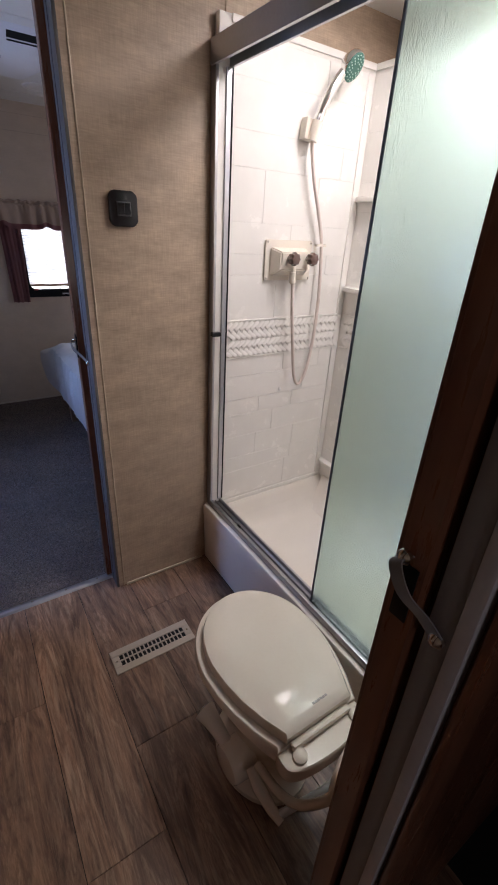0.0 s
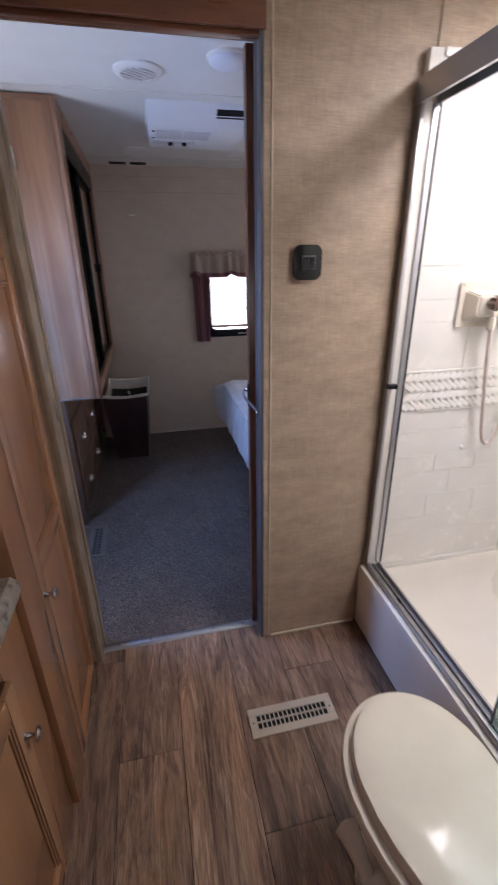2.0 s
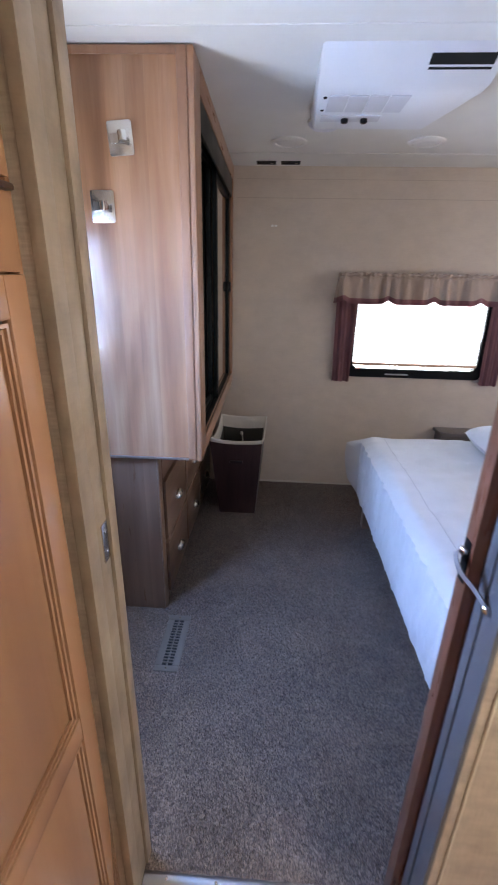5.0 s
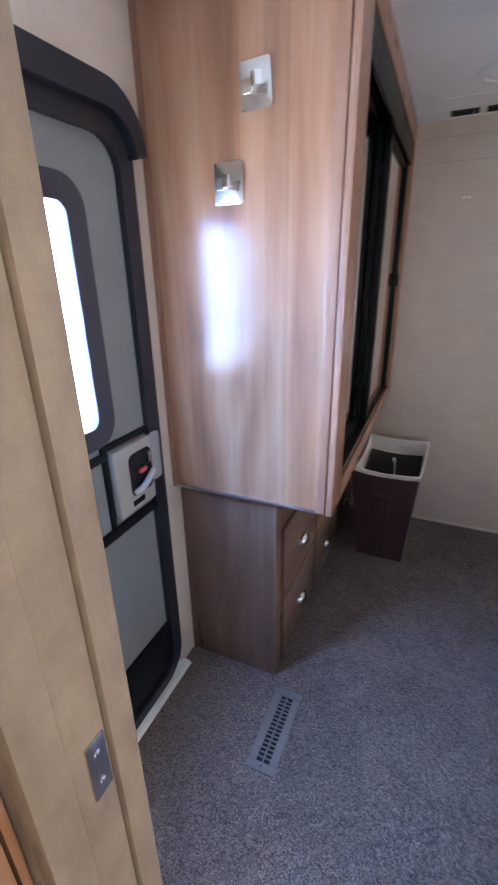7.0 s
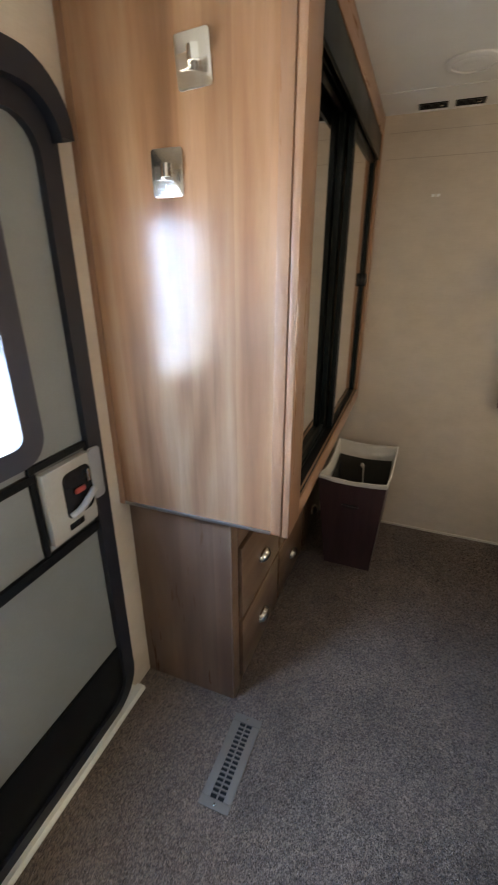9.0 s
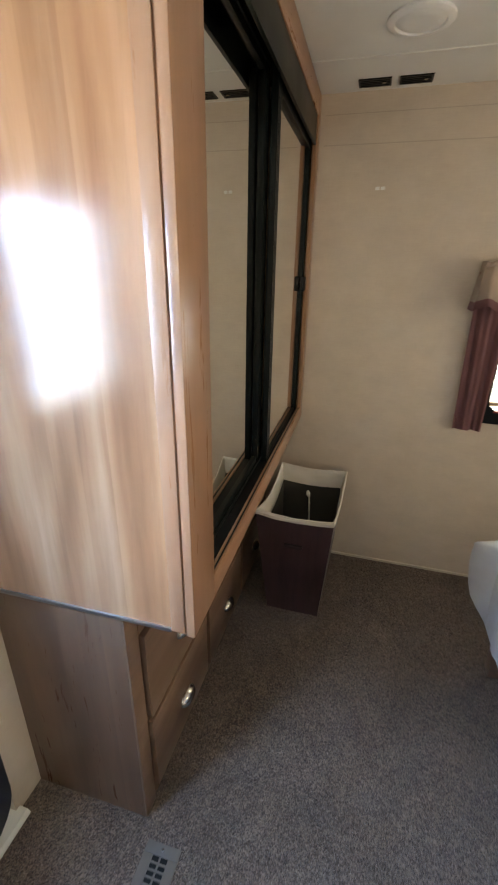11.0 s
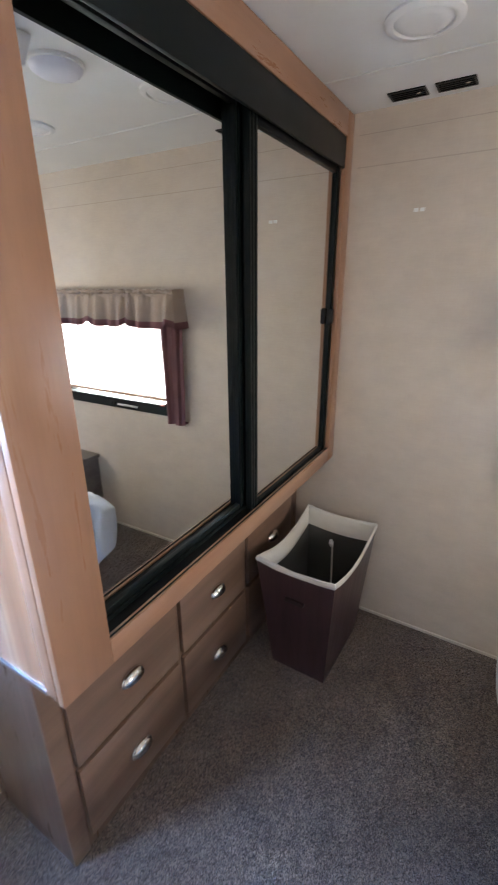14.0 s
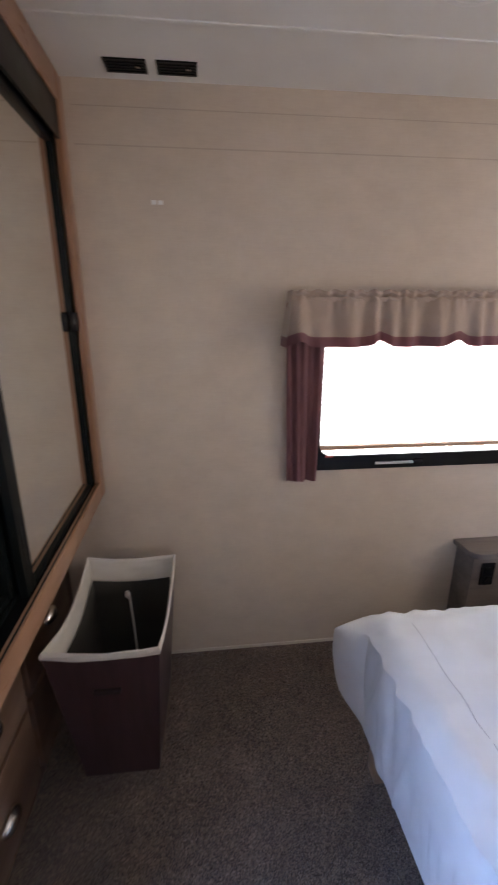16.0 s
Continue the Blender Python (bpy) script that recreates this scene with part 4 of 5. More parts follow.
def slab(outline, z0, z1, edge, dome=0.0, tilt=0.0):
    """A rounded slab over an outline, domed in the middle."""
    bm = bmesh.new()
    cx = sum(p[0] for p in outline) / len(outline)
    cy = sum(p[1] for p in outline) / len(outline)
    prof = [(1.0, z0, edge), (1.0, z0, 0.0), (1.0, z1 - edge * 0.7, 0.0), (1.0, z1 - edge * 0.2, edge * 0.3), (1.0, z1, edge)]
    rows = []
    for _, z, ins in prof:
        rows.append([bm.verts.new((cx + (x - cx) * (1 - ins / 0.17), cy + (y - cy) * (1 - ins / 0.2), z)) for x, y in outline])
    for k in (0.7, 0.4, 0.12):
        z = z1 + dome * (1 - k * k)
        rows.append([bm.verts.new((cx + (x - cx) * (1 - edge / 0.17) * k, cy + (y - cy) * (1 - edge / 0.2) * k, z)) for x, y in outline])
    n = len(outline)
    fs = [bm.faces.new(rows[0])]
    for p, q in zip(rows, rows[1:]):
        fs += [bm.faces.new((p[i], p[(i + 1) % n], q[(i + 1) % n], q[i])) for i in range(n)]
    fs.append(bm.faces.new(rows[-1]))
    bmesh.ops.recalc_face_normals(bm, faces=fs)
    return bm


part("lid", slab(seat_outline(-0.012), 0.411, 0.440, 0.017, 0.004), BONE, to)
part("seat_ring", slab(seat_outline(0.009), 0.384, 0.410, 0.014), BONE, to)
part("rim", slab(seat_outline(-0.004, 0.44), 0.355, 0.386, 0.006), BONE, to)
bm = bmesh.new()
n = 36
rows = []
for z, rx, ry, cy in ((0.0, 0.132, 0.160, 0.655), (0.018, 0.132, 0.160, 0.655), (0.028, 0.114, 0.140, 0.655), (0.06, 0.100, 0.120, 0.655), (0.14, 0.092, 0.115, 0.650), (0.22, 0.105, 0.140, 0.640), (0.30, 0.135, 0.180, 0.665), (0.355, 0.152, 0.190, 0.675)):
    rows.append([bm.verts.new((TX + rx * math.cos(2 * math.pi * i / n), cy + ry * math.sin(2 * math.pi * i / n), z)) for i in range(n)])
fs = []
for p, q in zip(rows, rows[1:]):
    fs += [bm.faces.new((p[i], p[(i + 1) % n], q[(i + 1) % n], q[i])) for i in range(n)]
fs += [bm.faces.new(rows[0]), bm.faces.new(rows[-1])]
bmesh.ops.recalc_face_normals(bm, faces=fs)
part("pedestal", bm, BONE, to)
# hinge deck with caps, and the water inlet behind it
bm = slab([(TX + 0.122 * math.cos(2 * math.pi * k / 32), 0.446 + 0.046 * math.copysign(abs(math.sin(2 * math.pi * k / 32)) ** 0.6, math.sin(2 * math.pi * k / 32))) for k in range(32)], 0.352, 0.392, 0.014)
part("deck", bm, BONE, to)
part("hinge_bar", boxes((TX - 0.085, TX + 0.085, 0.446, 0.462, 0.392, 0.412), bev=0.004), BONE, to)
for hx in (TX - 0.078, TX + 0.092):
    bm = bmesh.new()
    lathe(bm, [(0.017, 0.390), (0.017, 0.398), (0.012, 0.404), (0.004, 0.406)], (hx, 0.434, 0), 2, 18)
    part("hinge_cap", bm, BONE, to)
bm = bmesh.new()
tube(bm, smooth_path([(TX + 0.10, 0.40, 0.40), (TX + 0.05, 0.375, 0.405), (TX - 0.01, 0.36, 0.385), (TX - 0.03, 0.355, 0.33)], 6), [0.034 - 0.014 * i / 18 for i in range(19)], 14)
part("inlet_cover", bm, BONE, to)
bm = bmesh.new()
tube(bm, smooth_path([(TX - 0.03, 0.36, 0.33), (TX - 0.035, 0.375, 0.27), (TX - 0.055, 0.42, 0.185), (TX - 0.080, 0.47, 0.170), (TX - 0.095, 0.555, 0.175)], 8), 0.0115, 12)
part("inlet_pipe", bm, BONE, to)
bm = bmesh.new()
tube(bm, smooth_path([(TX - 0.10, 0.45, 0.132), (TX - 0.04, 0.44, 0.135), (TX + 0.06, 0.43, 0.13), (TX + 0.20, 0.44, 0.12)], 8), 0.010, 10)
part("water_line", bm, WHITE, to, "white water line")
bm = bmesh.new()
tube(bm, [Vector((TX - 0.110, 0.56, 0.165)), Vector((TX - 0.112, 0.515, 0.150)), Vector((TX - 0.106, 0.465, 0.135)), Vector((TX - 0.100, 0.435, 0.127))], [0.014, 0.017, 0.014, 0.010], 12)
part("valve", bm, BONE, to)
# foot pedal on its housing
bm = bmesh.new()
lathe(bm, [(0.030, -0.152), (0.048, -0.150), (0.054, -0.142), (0.056, -0.080)], (TX, 0.618, 0.118), 0, 24)
part("pedal_housing", bm, BONE, to)
bm = bmesh.new()
path = smooth_path([(TX - 0.122, 0.612, 0.130), (TX - 0.130, 0.655, 0.150), (TX - 0.138, 0.700, 0.168), (TX - 0.145, 0.735, 0.180), (TX - 0.149, 0.752, 0.185)], 6)
tube(bm, path, [0.017 + 0.014 * min(1.0, i / 19) ** 2 if i < 22 else 0.031 - 0.007 * (i - 21) for i in range(len(path))], 16)
part("pedal", bm, BONE, to)
PRINT = plain("faint_grey_print", (0.40, 0.37, 0.33), 0.3)
for k in range(6):
    part("lid_mark", boxes((TX - 0.002 + 0.0075 * k, TX + 0.0035 + 0.0075 * k, 0.486, 0.491, 0.4405, 0.4420)), PRINT, to, "faint grey printed mark")

# ---- bedroom: entry door ----
DX = LEFT_X
ed = thing("entry_door", (DX, 2.07, 0.02), "grey entry door with black frame and bright window", "door", "", "structure")
bm2 = rounded(1.715, 2.425, 0.045, 1.80, 0.085)
win_o, win_i = rounded(1.750, 2.270, 1.050, 1.680, 0.07), rounded(1.800, 2.212, 1.105, 1.624, 0.028)
# leaf with the window's opening
hole = rounded(1.785, 2.228, 1.090, 1.640, 0.04)
bm = bmesh.new()
ring(bm, bm2, hole, 0, DX - 0.045, DX - 0.008)
part("leaf", bm, DOOR_GREY, ed)
bm = bmesh.new()
ring(bm, win_o, win_i, 0, DX - 0.050, DX + 0.004)
wf = part("window_frame", bm, plain("dark_grey_window_frame", (0.032, 0.035, 0.05), 0.4), ed, "dark rounded window frame")
bmesh_f = bmesh.new()
prism(bmesh_f, rounded(1.795, 2.217, 1.10, 1.629, 0.03), 0, DX - 0.014, DX - 0.010)
pane = part("pane", bmesh_f, GLASS, wf)
pane.visible_shadow = False
bm = bmesh.new()
ring(bm, rounded(1.702, 2.453, 0.022, 1.855, 0.12), rounded(1.738, 2.400, 0.062, 1.775, 0.075), 0, DX - 0.055, DX + 0.012)
part("frame", bm, FRAME_BLACK, ed, "black door frame")
bm = bmesh.new()
cap_out = [(1.70, 1.80)] + [(1.70 + 0.13 - 0.13 * math.cos(radians(a)), 1.748 + 0.13 * math.sin(radians(a))) for a in range(10, 91, 10)] + [(2.475 - 0.13 + 0.13 * math.sin(radians(a)), 1.748 + 0.13 * math.cos(radians(a))) for a in range(0, 91, 10)] + [(2.475, 1.745)]
cap_in = [(2.437, 1.745)] + [(2.437 - 0.10 + 0.10 * math.cos(radians(a)), 1.735 + 0.085 * math.sin(radians(a))) for a in range(0, 91, 10)] + [(1.80, 1.82), (1.70, 1.79)]
prism(bm, cap_out + cap_in, 0, DX - 0.002, DX + 0.040)
part("head_cap", bm, FRAME_BLACK, ed, "black moulded cap over the door")
part("rail", boxes((DX - 0.008, DX + 0.006, 1.738, 2.222, 1.008, 1.030), bev=0.003), BLACK, ed)
part("rail", boxes((DX - 0.008, DX + 0.006, 1.738, 2.400, 0.762, 0.792), bev=0.003), BLACK, ed)
part("rail", boxes((DX - 0.008, DX + 0.004, 2.204, 2.222, 0.792, 1.05), bev=0.003), BLACK, ed)
part("rail", boxes((DX - 0.008, DX + 0.004, 2.222, 2.400, 1.030, 1.048), bev=0.003), BLACK, ed)
part("panel", boxes((DX - 0.012, DX - 0.003, 1.74, 2.202, 0.795, 1.006), bev=0.002), DOOR_GREY, ed)
part("kick_plate", boxes((DX - 0.010, DX + 0.002, 1.738, 2.400, 0.062, 0.275), bev=0.003), BLACK, ed, "black kick plate")
lk = part("latch_box", boxes((DX - 0.006, DX + 0.018, 2.226, 2.392, 0.815, 1.022), bev=0.006), plain("beige_grey_latch", (0.34, 0.32, 0.29), 0.4), ed, "beige-grey latch housing")
bm = bmesh.new()
prism(bm, rounded(2.386, 2.430, 0.872, 1.026, 0.012), 0, DX + 0.012, DX + 0.021, 0.002)
part("latch_tab", bm, plain("grey_latch_tab", (0.27, 0.27, 0.28), 0.4), lk, "grey tab over the door frame")
bm = bmesh.new()
prism(bm, rounded(2.282, 2.384, 0.862, 0.995, 0.022), 0, DX + 0.0165, DX + 0.0195)
part("latch_well", bm, BLACK_GLOSS, lk, "black latch recess")
bm = bmesh.new()
tube(bm, smooth_path([(DX + 0.022, 2.290, 0.872), (DX + 0.034, 2.315, 0.885), (DX + 0.036, 2.345, 0.902), (DX + 0.026, 2.380, 0.912)], 6), 0.010, 10)
part("paddle", bm, plain("grey_paddle", (0.30, 0.29, 0.28), 0.3), lk, "curved grey pull paddle")
part("deadbolt_knob", boxes((DX + 0.019, DX + 0.027, 2.318, 2.352, 0.926, 0.940), bev=0.003), RED, lk, "red lock marker")
part("lock_lever", boxes((DX + 0.019, DX + 0.029, 2.362, 2.373, 0.945, 0.980), bev=0.003), NICKEL, lk)
part("lower_slot", boxes((DX + 0.017, DX + 0.0192, 2.282, 2.335, 0.832, 0.850), bev=0.0005), BLACK_GLOSS, lk, "dark slot below the recess")
bm = bmesh.new()
prism(bm, [(DX - 0.03, 0.004), (DX + 0.034, 0.004), (DX + 0.036, 0.012), (DX + 0.026, 0.021), (DX - 0.03, 0.022)], 1, 1.70, 2.47, 0.002)
structure("threshold_entry", bm, plain("white_sill_plastic", (0.72, 0.70, 0.64), 0.4), "white plastic entry door sill", "threshold")

# ---- wardrobe with mirrored sliding doors ----
WX, WY, WZ0, WZ1 = -0.175, 2.523, 0.788, 2.095
ASKEW = radians(0.82)
wd = thing("wardrobe", (-0.45, 3.24, WZ0), "wood-laminate overhead wardrobe with mirrored sliding doors", "wardrobe")
part("side_panel", boxes((LEFT_X, WX - 0.030, WY, WY + 0.018, WZ0, WZ1)), LAM, wd)
part("bottom_panel", boxes((LEFT_X, WX - 0.012, WY + 0.018, BACK_Y, WZ0, WZ0 + 0.018)), LAM_RAIL, wd)
part("corner_trim", boxes((WX - 0.052, WX - 0.022, WY - 0.005, WY + 0.001, WZ0 + 0.006, WZ1), bev=0.002), LAM_TRIM, wd)
part("edge_trim", boxes((LEFT_X, WX - 0.052, WY - 0.004, WY, WZ0, WZ0 + 0.010), bev=0.0015), ALU, wd, "thin bright edge strip")
part("corner_fill", boxes((WX - 0.031, WX - 0.018, WY, WY + 0.019, WZ0, WZ1)), LAM_TRIM, wd)
part("top_trim", boxes((LEFT_X, WX - 0.053, WY - 0.005, WY, WZ1 - 0.022, WZ1), bev=0.002), LAM_TRIM, wd)
part("wall_trim", boxes((LEFT_X, LEFT_X + 0.018, WY - 0.006, WY, WZ0, WZ1 - 0.022), bev=0.002), LAM_TRIM, wd)
part("front_stile", boxes((WX - 0.018, WX, WY - 0.006, 2.640, WZ0, WZ1), bev=0.003), LAM_TRIM, wd)
part("front_stile", boxes((WX - 0.018, WX, 3.900, BACK_Y, WZ0, WZ1), bev=0.002), LAM_TRIM, wd)
part("front_rail", boxes((WX - 0.018, WX, 2.640, 3.900, WZ0, 0.850), bev=0.002), LAM_RAIL, wd)
part("front_rail", boxes((WX - 0.018, WX, 2.640, 3.900, 2.018, WZ1), bev=0.002), LAM_RAIL, wd)
FASCIA = plain("dark_green_black_fascia", (0.006, 0.009, 0.009), 0.36, vary=0.15)
FASCIA.node_tree.nodes["Principled BSDF"].inputs["Specular IOR Level"].default_value = 0.2
part("fascia", boxes((WX - 0.014, WX - 0.004, 2.640, 3.900, 1.922, 2.018), bev=0.0015), FASCIA, wd, "black metal fascia over the doors")
part("top_track", boxes((WX - 0.100, WX - 0.014, 2.640, 3.900, 1.990, 2.018), (WX - 0.052, WX - 0.046, 2.640, 3.900, 1.955, 1.990), bev=0.001), BLACK, wd, "black sliding track")
track = part("bottom_track", boxes((WX - 0.100, WX - 0.006, 2.640, 3.900, 0.838, 0.846), bev=0.001), BLACK, wd, "black sliding track")
part("track_rib", boxes((WX - 0.052, WX - 0.047, 2.640, 3.900, 0.846, 0.858), bev=0.001), FASCIA, track)
part("track_rib", boxes((WX - 0.010, WX - 0.006, 2.640, 3.900, 0.846, 0.852), bev=0.0008), FASCIA, track)



def mirror_door(x, y0, y1, left, right, z0, z1, low, high):
    """A mirror in a black frame: the frame's widths to the left, right, below and above."""
    d = part("door", boxes((x - 0.014, x - 0.008, y0 + 0.006, y1 - 0.006, z0 + 0.004, z1 - 0.004)), MIRROR, wd, "mirrored sliding door in a black metal frame")
    for a, b in ((y0, y0 + left), (y1 - right, y1)):
        bm = boxes((x - 0.018, x - 0.004, a, b, z0, z1), bev=0.002)
        ribs = ((0.0, 0.22), (0.34, 0.62), (0.74, 1.0)) if b - a > 0.04 else ((0.1, 0.9),)
        for p, q in ribs:
            add_box(bm, x - 0.005, x + 0.002, a + (b - a) * p, a + (b - a) * q, z0, z1, 0.0015)
        part("frame_stile", bm, FASCIA, d, "black ribbed metal stile")
    part("frame_rail", boxes((x - 0.018, x, y0 + left, y1 - right, z0, z0 + low), bev=0.003), FASCIA, d, "black metal rail")
    part("frame_rail", boxes((x - 0.018, x, y0 + left, y1 - right, z1 - high, z1), bev=0.003), BLACK, d, "black metal rail")
    return d


ld = mirror_door(WX - 0.054, 2.640, 3.286, 0.020, 0.048, 0.848, 1.975, 0.024, 0.034)
part("roller_tab", boxes((WX - 0.055, WX - 0.050, 3.244, 3.253, 0.878, 0.905), bev=0.002), NICKEL, ld, "small metal roller tab")
md = mirror_door(WX - 0.024, 3.256, 3.898, 0.042, 0.022, 0.848, 1.965, 0.010, 0.058)
part("finger_pull", boxes((WX - 0.030, WX - 0.008, 3.866, 3.892, 1.385, 1.445), bev=0.006), BLACK_GLOSS, md, "black finger pull")
# the wardrobe stands a little askew to the walls
turn = Matrix.Rotation(ASKEW, 4, "Z")
near_corner = Vector((WX, WY, 0))
wd.location = near_corner + turn @ (Vector(wd.location) - near_corner)
wd.rotation_euler = (0, 0, ASKEW)

# dresser below
dr = thing("dresser", (-0.55, 3.26, 0), "brown wood built-in dresser with nickel cup pulls", "dresser")
FX = -0.370
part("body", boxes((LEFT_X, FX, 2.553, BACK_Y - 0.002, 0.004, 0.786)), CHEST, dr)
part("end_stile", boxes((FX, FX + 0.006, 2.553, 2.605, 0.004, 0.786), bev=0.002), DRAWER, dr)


def cup_pull(owner, y, z):
    """A half-shell cup pull with its flange."""
    bm = bmesh.new()
    a, b, c = 0.043, 0.024, 0.026
    fs = grid(bm, 16, 8, lambda u, v: Vector((FX + 0.020 + c * math.sin(math.pi * v / 2) * math.sin(math.pi * u) ** 0.8, y - a * math.cos(math.pi * u), z - 0.012 + 1.35 * b * math.cos(math.pi * v / 2) * math.sin(math.pi * u) ** 0.8)))
    bmesh.ops.remove_doubles(bm, verts=bm.verts, dist=0.0003)
    thicken(bm, bm.faces[:], 0.0016)
    return part("cup_pull", bm, NICKEL, owner, "shiny nickel cup pull")


for y0, y1 in ((2.612, 3.018), (3.044, 3.440), (3.470, 3.870)):
    for z0, z1 in ((0.062, 0.330), (0.348, 0.640)):
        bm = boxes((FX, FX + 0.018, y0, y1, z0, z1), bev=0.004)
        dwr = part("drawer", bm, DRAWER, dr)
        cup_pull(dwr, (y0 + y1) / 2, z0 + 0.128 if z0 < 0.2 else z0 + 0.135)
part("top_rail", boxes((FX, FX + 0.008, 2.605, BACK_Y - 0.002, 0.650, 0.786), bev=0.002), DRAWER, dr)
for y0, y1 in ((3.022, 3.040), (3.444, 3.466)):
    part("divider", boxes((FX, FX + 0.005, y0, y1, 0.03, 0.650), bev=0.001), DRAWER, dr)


# adhesive hooks on the wardrobe's side
def plate_hook(x, z, lean):
    h = thing("wall_hook", (x, WY, z), "square chrome adhesive hook plate on the wardrobe side", "hook", "hooks on the wardrobe")
    bm = bmesh.new()
    prism(bm, rounded(-0.039, 0.039, -0.047, 0.047, 0.008), 1, -0.0035, 0.0, 0.001)
    bmesh.ops.translate(bm, verts=bm.verts, vec=(x, WY, z))
    part("plate", bm, NICKEL, h)
    bm = bmesh.new()
    rows = smooth_path([(x - 0.030, WY - 0.0045, z), (x - 0.012, WY - 0.006, z), (x + 0.000, WY - 0.014, z), (x + 0.002, WY - 0.026, z), (x + 0.012, WY - 0.035, z), (x + 0.026, WY - 0.030, z)], 6)
    vs = [(bm.verts.new(p + Vector((0, 0, -0.013))), bm.verts.new(p + Vector((0, 0, 0.013)))) for p in rows]
    fs = [bm.faces.new((p[0], p[1], q[1], q[0])) for p, q in zip(vs, vs[1:])]
    thicken(bm, fs, 0.003)
    part("prong", bm, CHROME, h, "curved chrome prong")
    h.location.y -= (WX - x) * math.tan(ASKEW)
    h.rotation_euler = (0, radians(lean), ASKEW)
    return h


plate_hook(-0.408, 1.866, -4)
plate_hook(-0.482, 1.678, 0)

# ---- hamper ----
hm = thing("laundry_hamper", (-0.12, 3.65, 0.004), "dark espresso tapered laundry hamper with cream liner", "hamper")
HB = [(-0.235, 3.475), (-0.002, 3.475), (0.010, 3.83), (-0.245, 3.83)]
HT = [(-0.292, 3.432), (0.034, 3.420), (0.053, 3.872), (-0.272, 3.880)]
HZ = [0.535, 0.535, 0.555, 0.555]


def hamper_point(u, f, inset=0.0):
    """A point on the wall: u in 0..4 round the sides, f from foot to rim; the rim dips along the sides."""
    k = int(u) % 4
    w = u - int(u)
    b = Vector(HB[k]).lerp(Vector(HB[(k + 1) % 4]), w)
    t = Vector(HT[k]).lerp(Vector(HT[(k + 1) % 4]), w)
    p = b.lerp(t, f)
    zt = HZ[k] * (1 - w) + HZ[(k + 1) % 4] * w - (0.050 if k in (1, 3) else 0.012) * math.sin(math.pi * w)
    c = Vector((-0.118, 3.652))
    p = c + (p - c) * (1 - inset)
    return Vector((p.x, p.y, 0.006 + (zt - 0.006) * f))


bm = bmesh.new()
fs = grid(bm, 48, 8, lambda u, v: hamper_point(4 * u if u < 1 else 0, v))
bmesh.ops.remove_doubles(bm, verts=bm.verts, dist=0.0005)
thicken(bm, bm.faces[:], 0.005)
part("shell", bm, HAMPER, hm)
part("base", boxes((-0.23, -0.005, 3.48, 3.825, 0.006, 0.014)), HAMPER, hm)
bm = bmesh.new()


def liner_point(u, v):
    u4 = 4 * u if u < 1 else 0
    if v < 0.18:
        k = v / 0.18
        p = hamper_point(u4, 0.980 + 0.028 * k, -0.012) + 0.003 * noise.noise_vector(Vector((u4 * 5, v * 8, 1.0)))
    elif v < 0.34:
        a = (v - 0.18) / 0.16
        p = hamper_point(u4, 1.008 + 0.014 * math.sin(math.pi * a), -0.014 + 0.060 * a)
        p += 0.0025 * noise.noise_vector(Vector((u4 * 6, v * 8, 1.0)))
    else:
        k = (v - 0.34) / 0.66
        wob = 0.010 * math.sin(u4 * 7.3) + 0.006 * math.sin(u4 * 17)
        p = hamper_point(u4, 1.010 - (0.21 + 0.05 * math.sin(u4 * 2.1)) * k, 0.046 + 0.030 * k + 0.6 * wob * k) + 0.003 * noise.noise_vector(Vector((u4 * 4, v * 5, 2.0)))
    return p


fs = grid(bm, 96, 18, liner_point)
bmesh.ops.remove_doubles(bm, verts=bm.verts, dist=0.0003)
bmesh.ops.recalc_face_normals(bm, faces=bm.faces)
part("liner", bm, LINER, hm, "cream cloth liner folded over the rim")
# dark sheet inside the walls, from the cream liner's lower edge down
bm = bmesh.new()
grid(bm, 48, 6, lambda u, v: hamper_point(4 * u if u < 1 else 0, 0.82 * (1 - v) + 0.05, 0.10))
part("inner_sheet", bm, plain("dark_inside", (0.055, 0.052, 0.045), 0.9), hm, "dark sheet inside the hamper")
bm = bmesh.new()
tube(bm, smooth_path([(-0.115, 3.80, 0.46), (-0.110, 3.79, 0.40), (-0.104, 3.782, 0.30), (-0.10, 3.775, 0.20)], 6), 0.004, 8)
part("drawstring", bm, LINER, hm, "cream drawstring")
bm = bmesh.new()
tube(bm, [Vector((-0.122, 3.795, 0.47)), Vector((-0.118, 3.79, 0.455)), Vector((-0.113, 3.79, 0.44))], [0.006, 0.011, 0.005], 8)
part("knot", bm, LINER, hm, "cream knot")
part("grip", boxes((-0.165, -0.085, 3.425, 3.441, 0.385, 0.402), bev=0.006), plain("dark_grip", (0.02, 0.012, 0.012), 0.4), hm, "dark hand grip slot")

hm.location += Vector((0.008, -0.012, 0))

# ---- bedroom window, shade, curtains ----
WN0, WN1, WNZ0, WNZ1 = 0.60, 1.50, 0.845, 1.46
wi = thing("window_1", (1.05, BACK_Y, WNZ0), "black-framed window with a white pleated shade", "window", "", "structure")
bm = bmesh.new()
ring(bm, rounded(WN0, WN1, WNZ0, WNZ1, 0.03), rounded(WN0 + 0.03, WN1 - 0.03, WNZ0 + 0.058, WNZ1 - 0.03, 0.05), 1, BACK_Y - 0.012, BACK_Y + 0.05)
part("window_frame", bm, BLACK, wi, "black metal window frame")
pn = part("pane", boxes((WN0 + 0.02, WN1 - 0.02, BACK_Y + 0.030, BACK_Y + 0.034, WNZ0 + 0.05, WNZ1 - 0.02)), GLASS, wi)
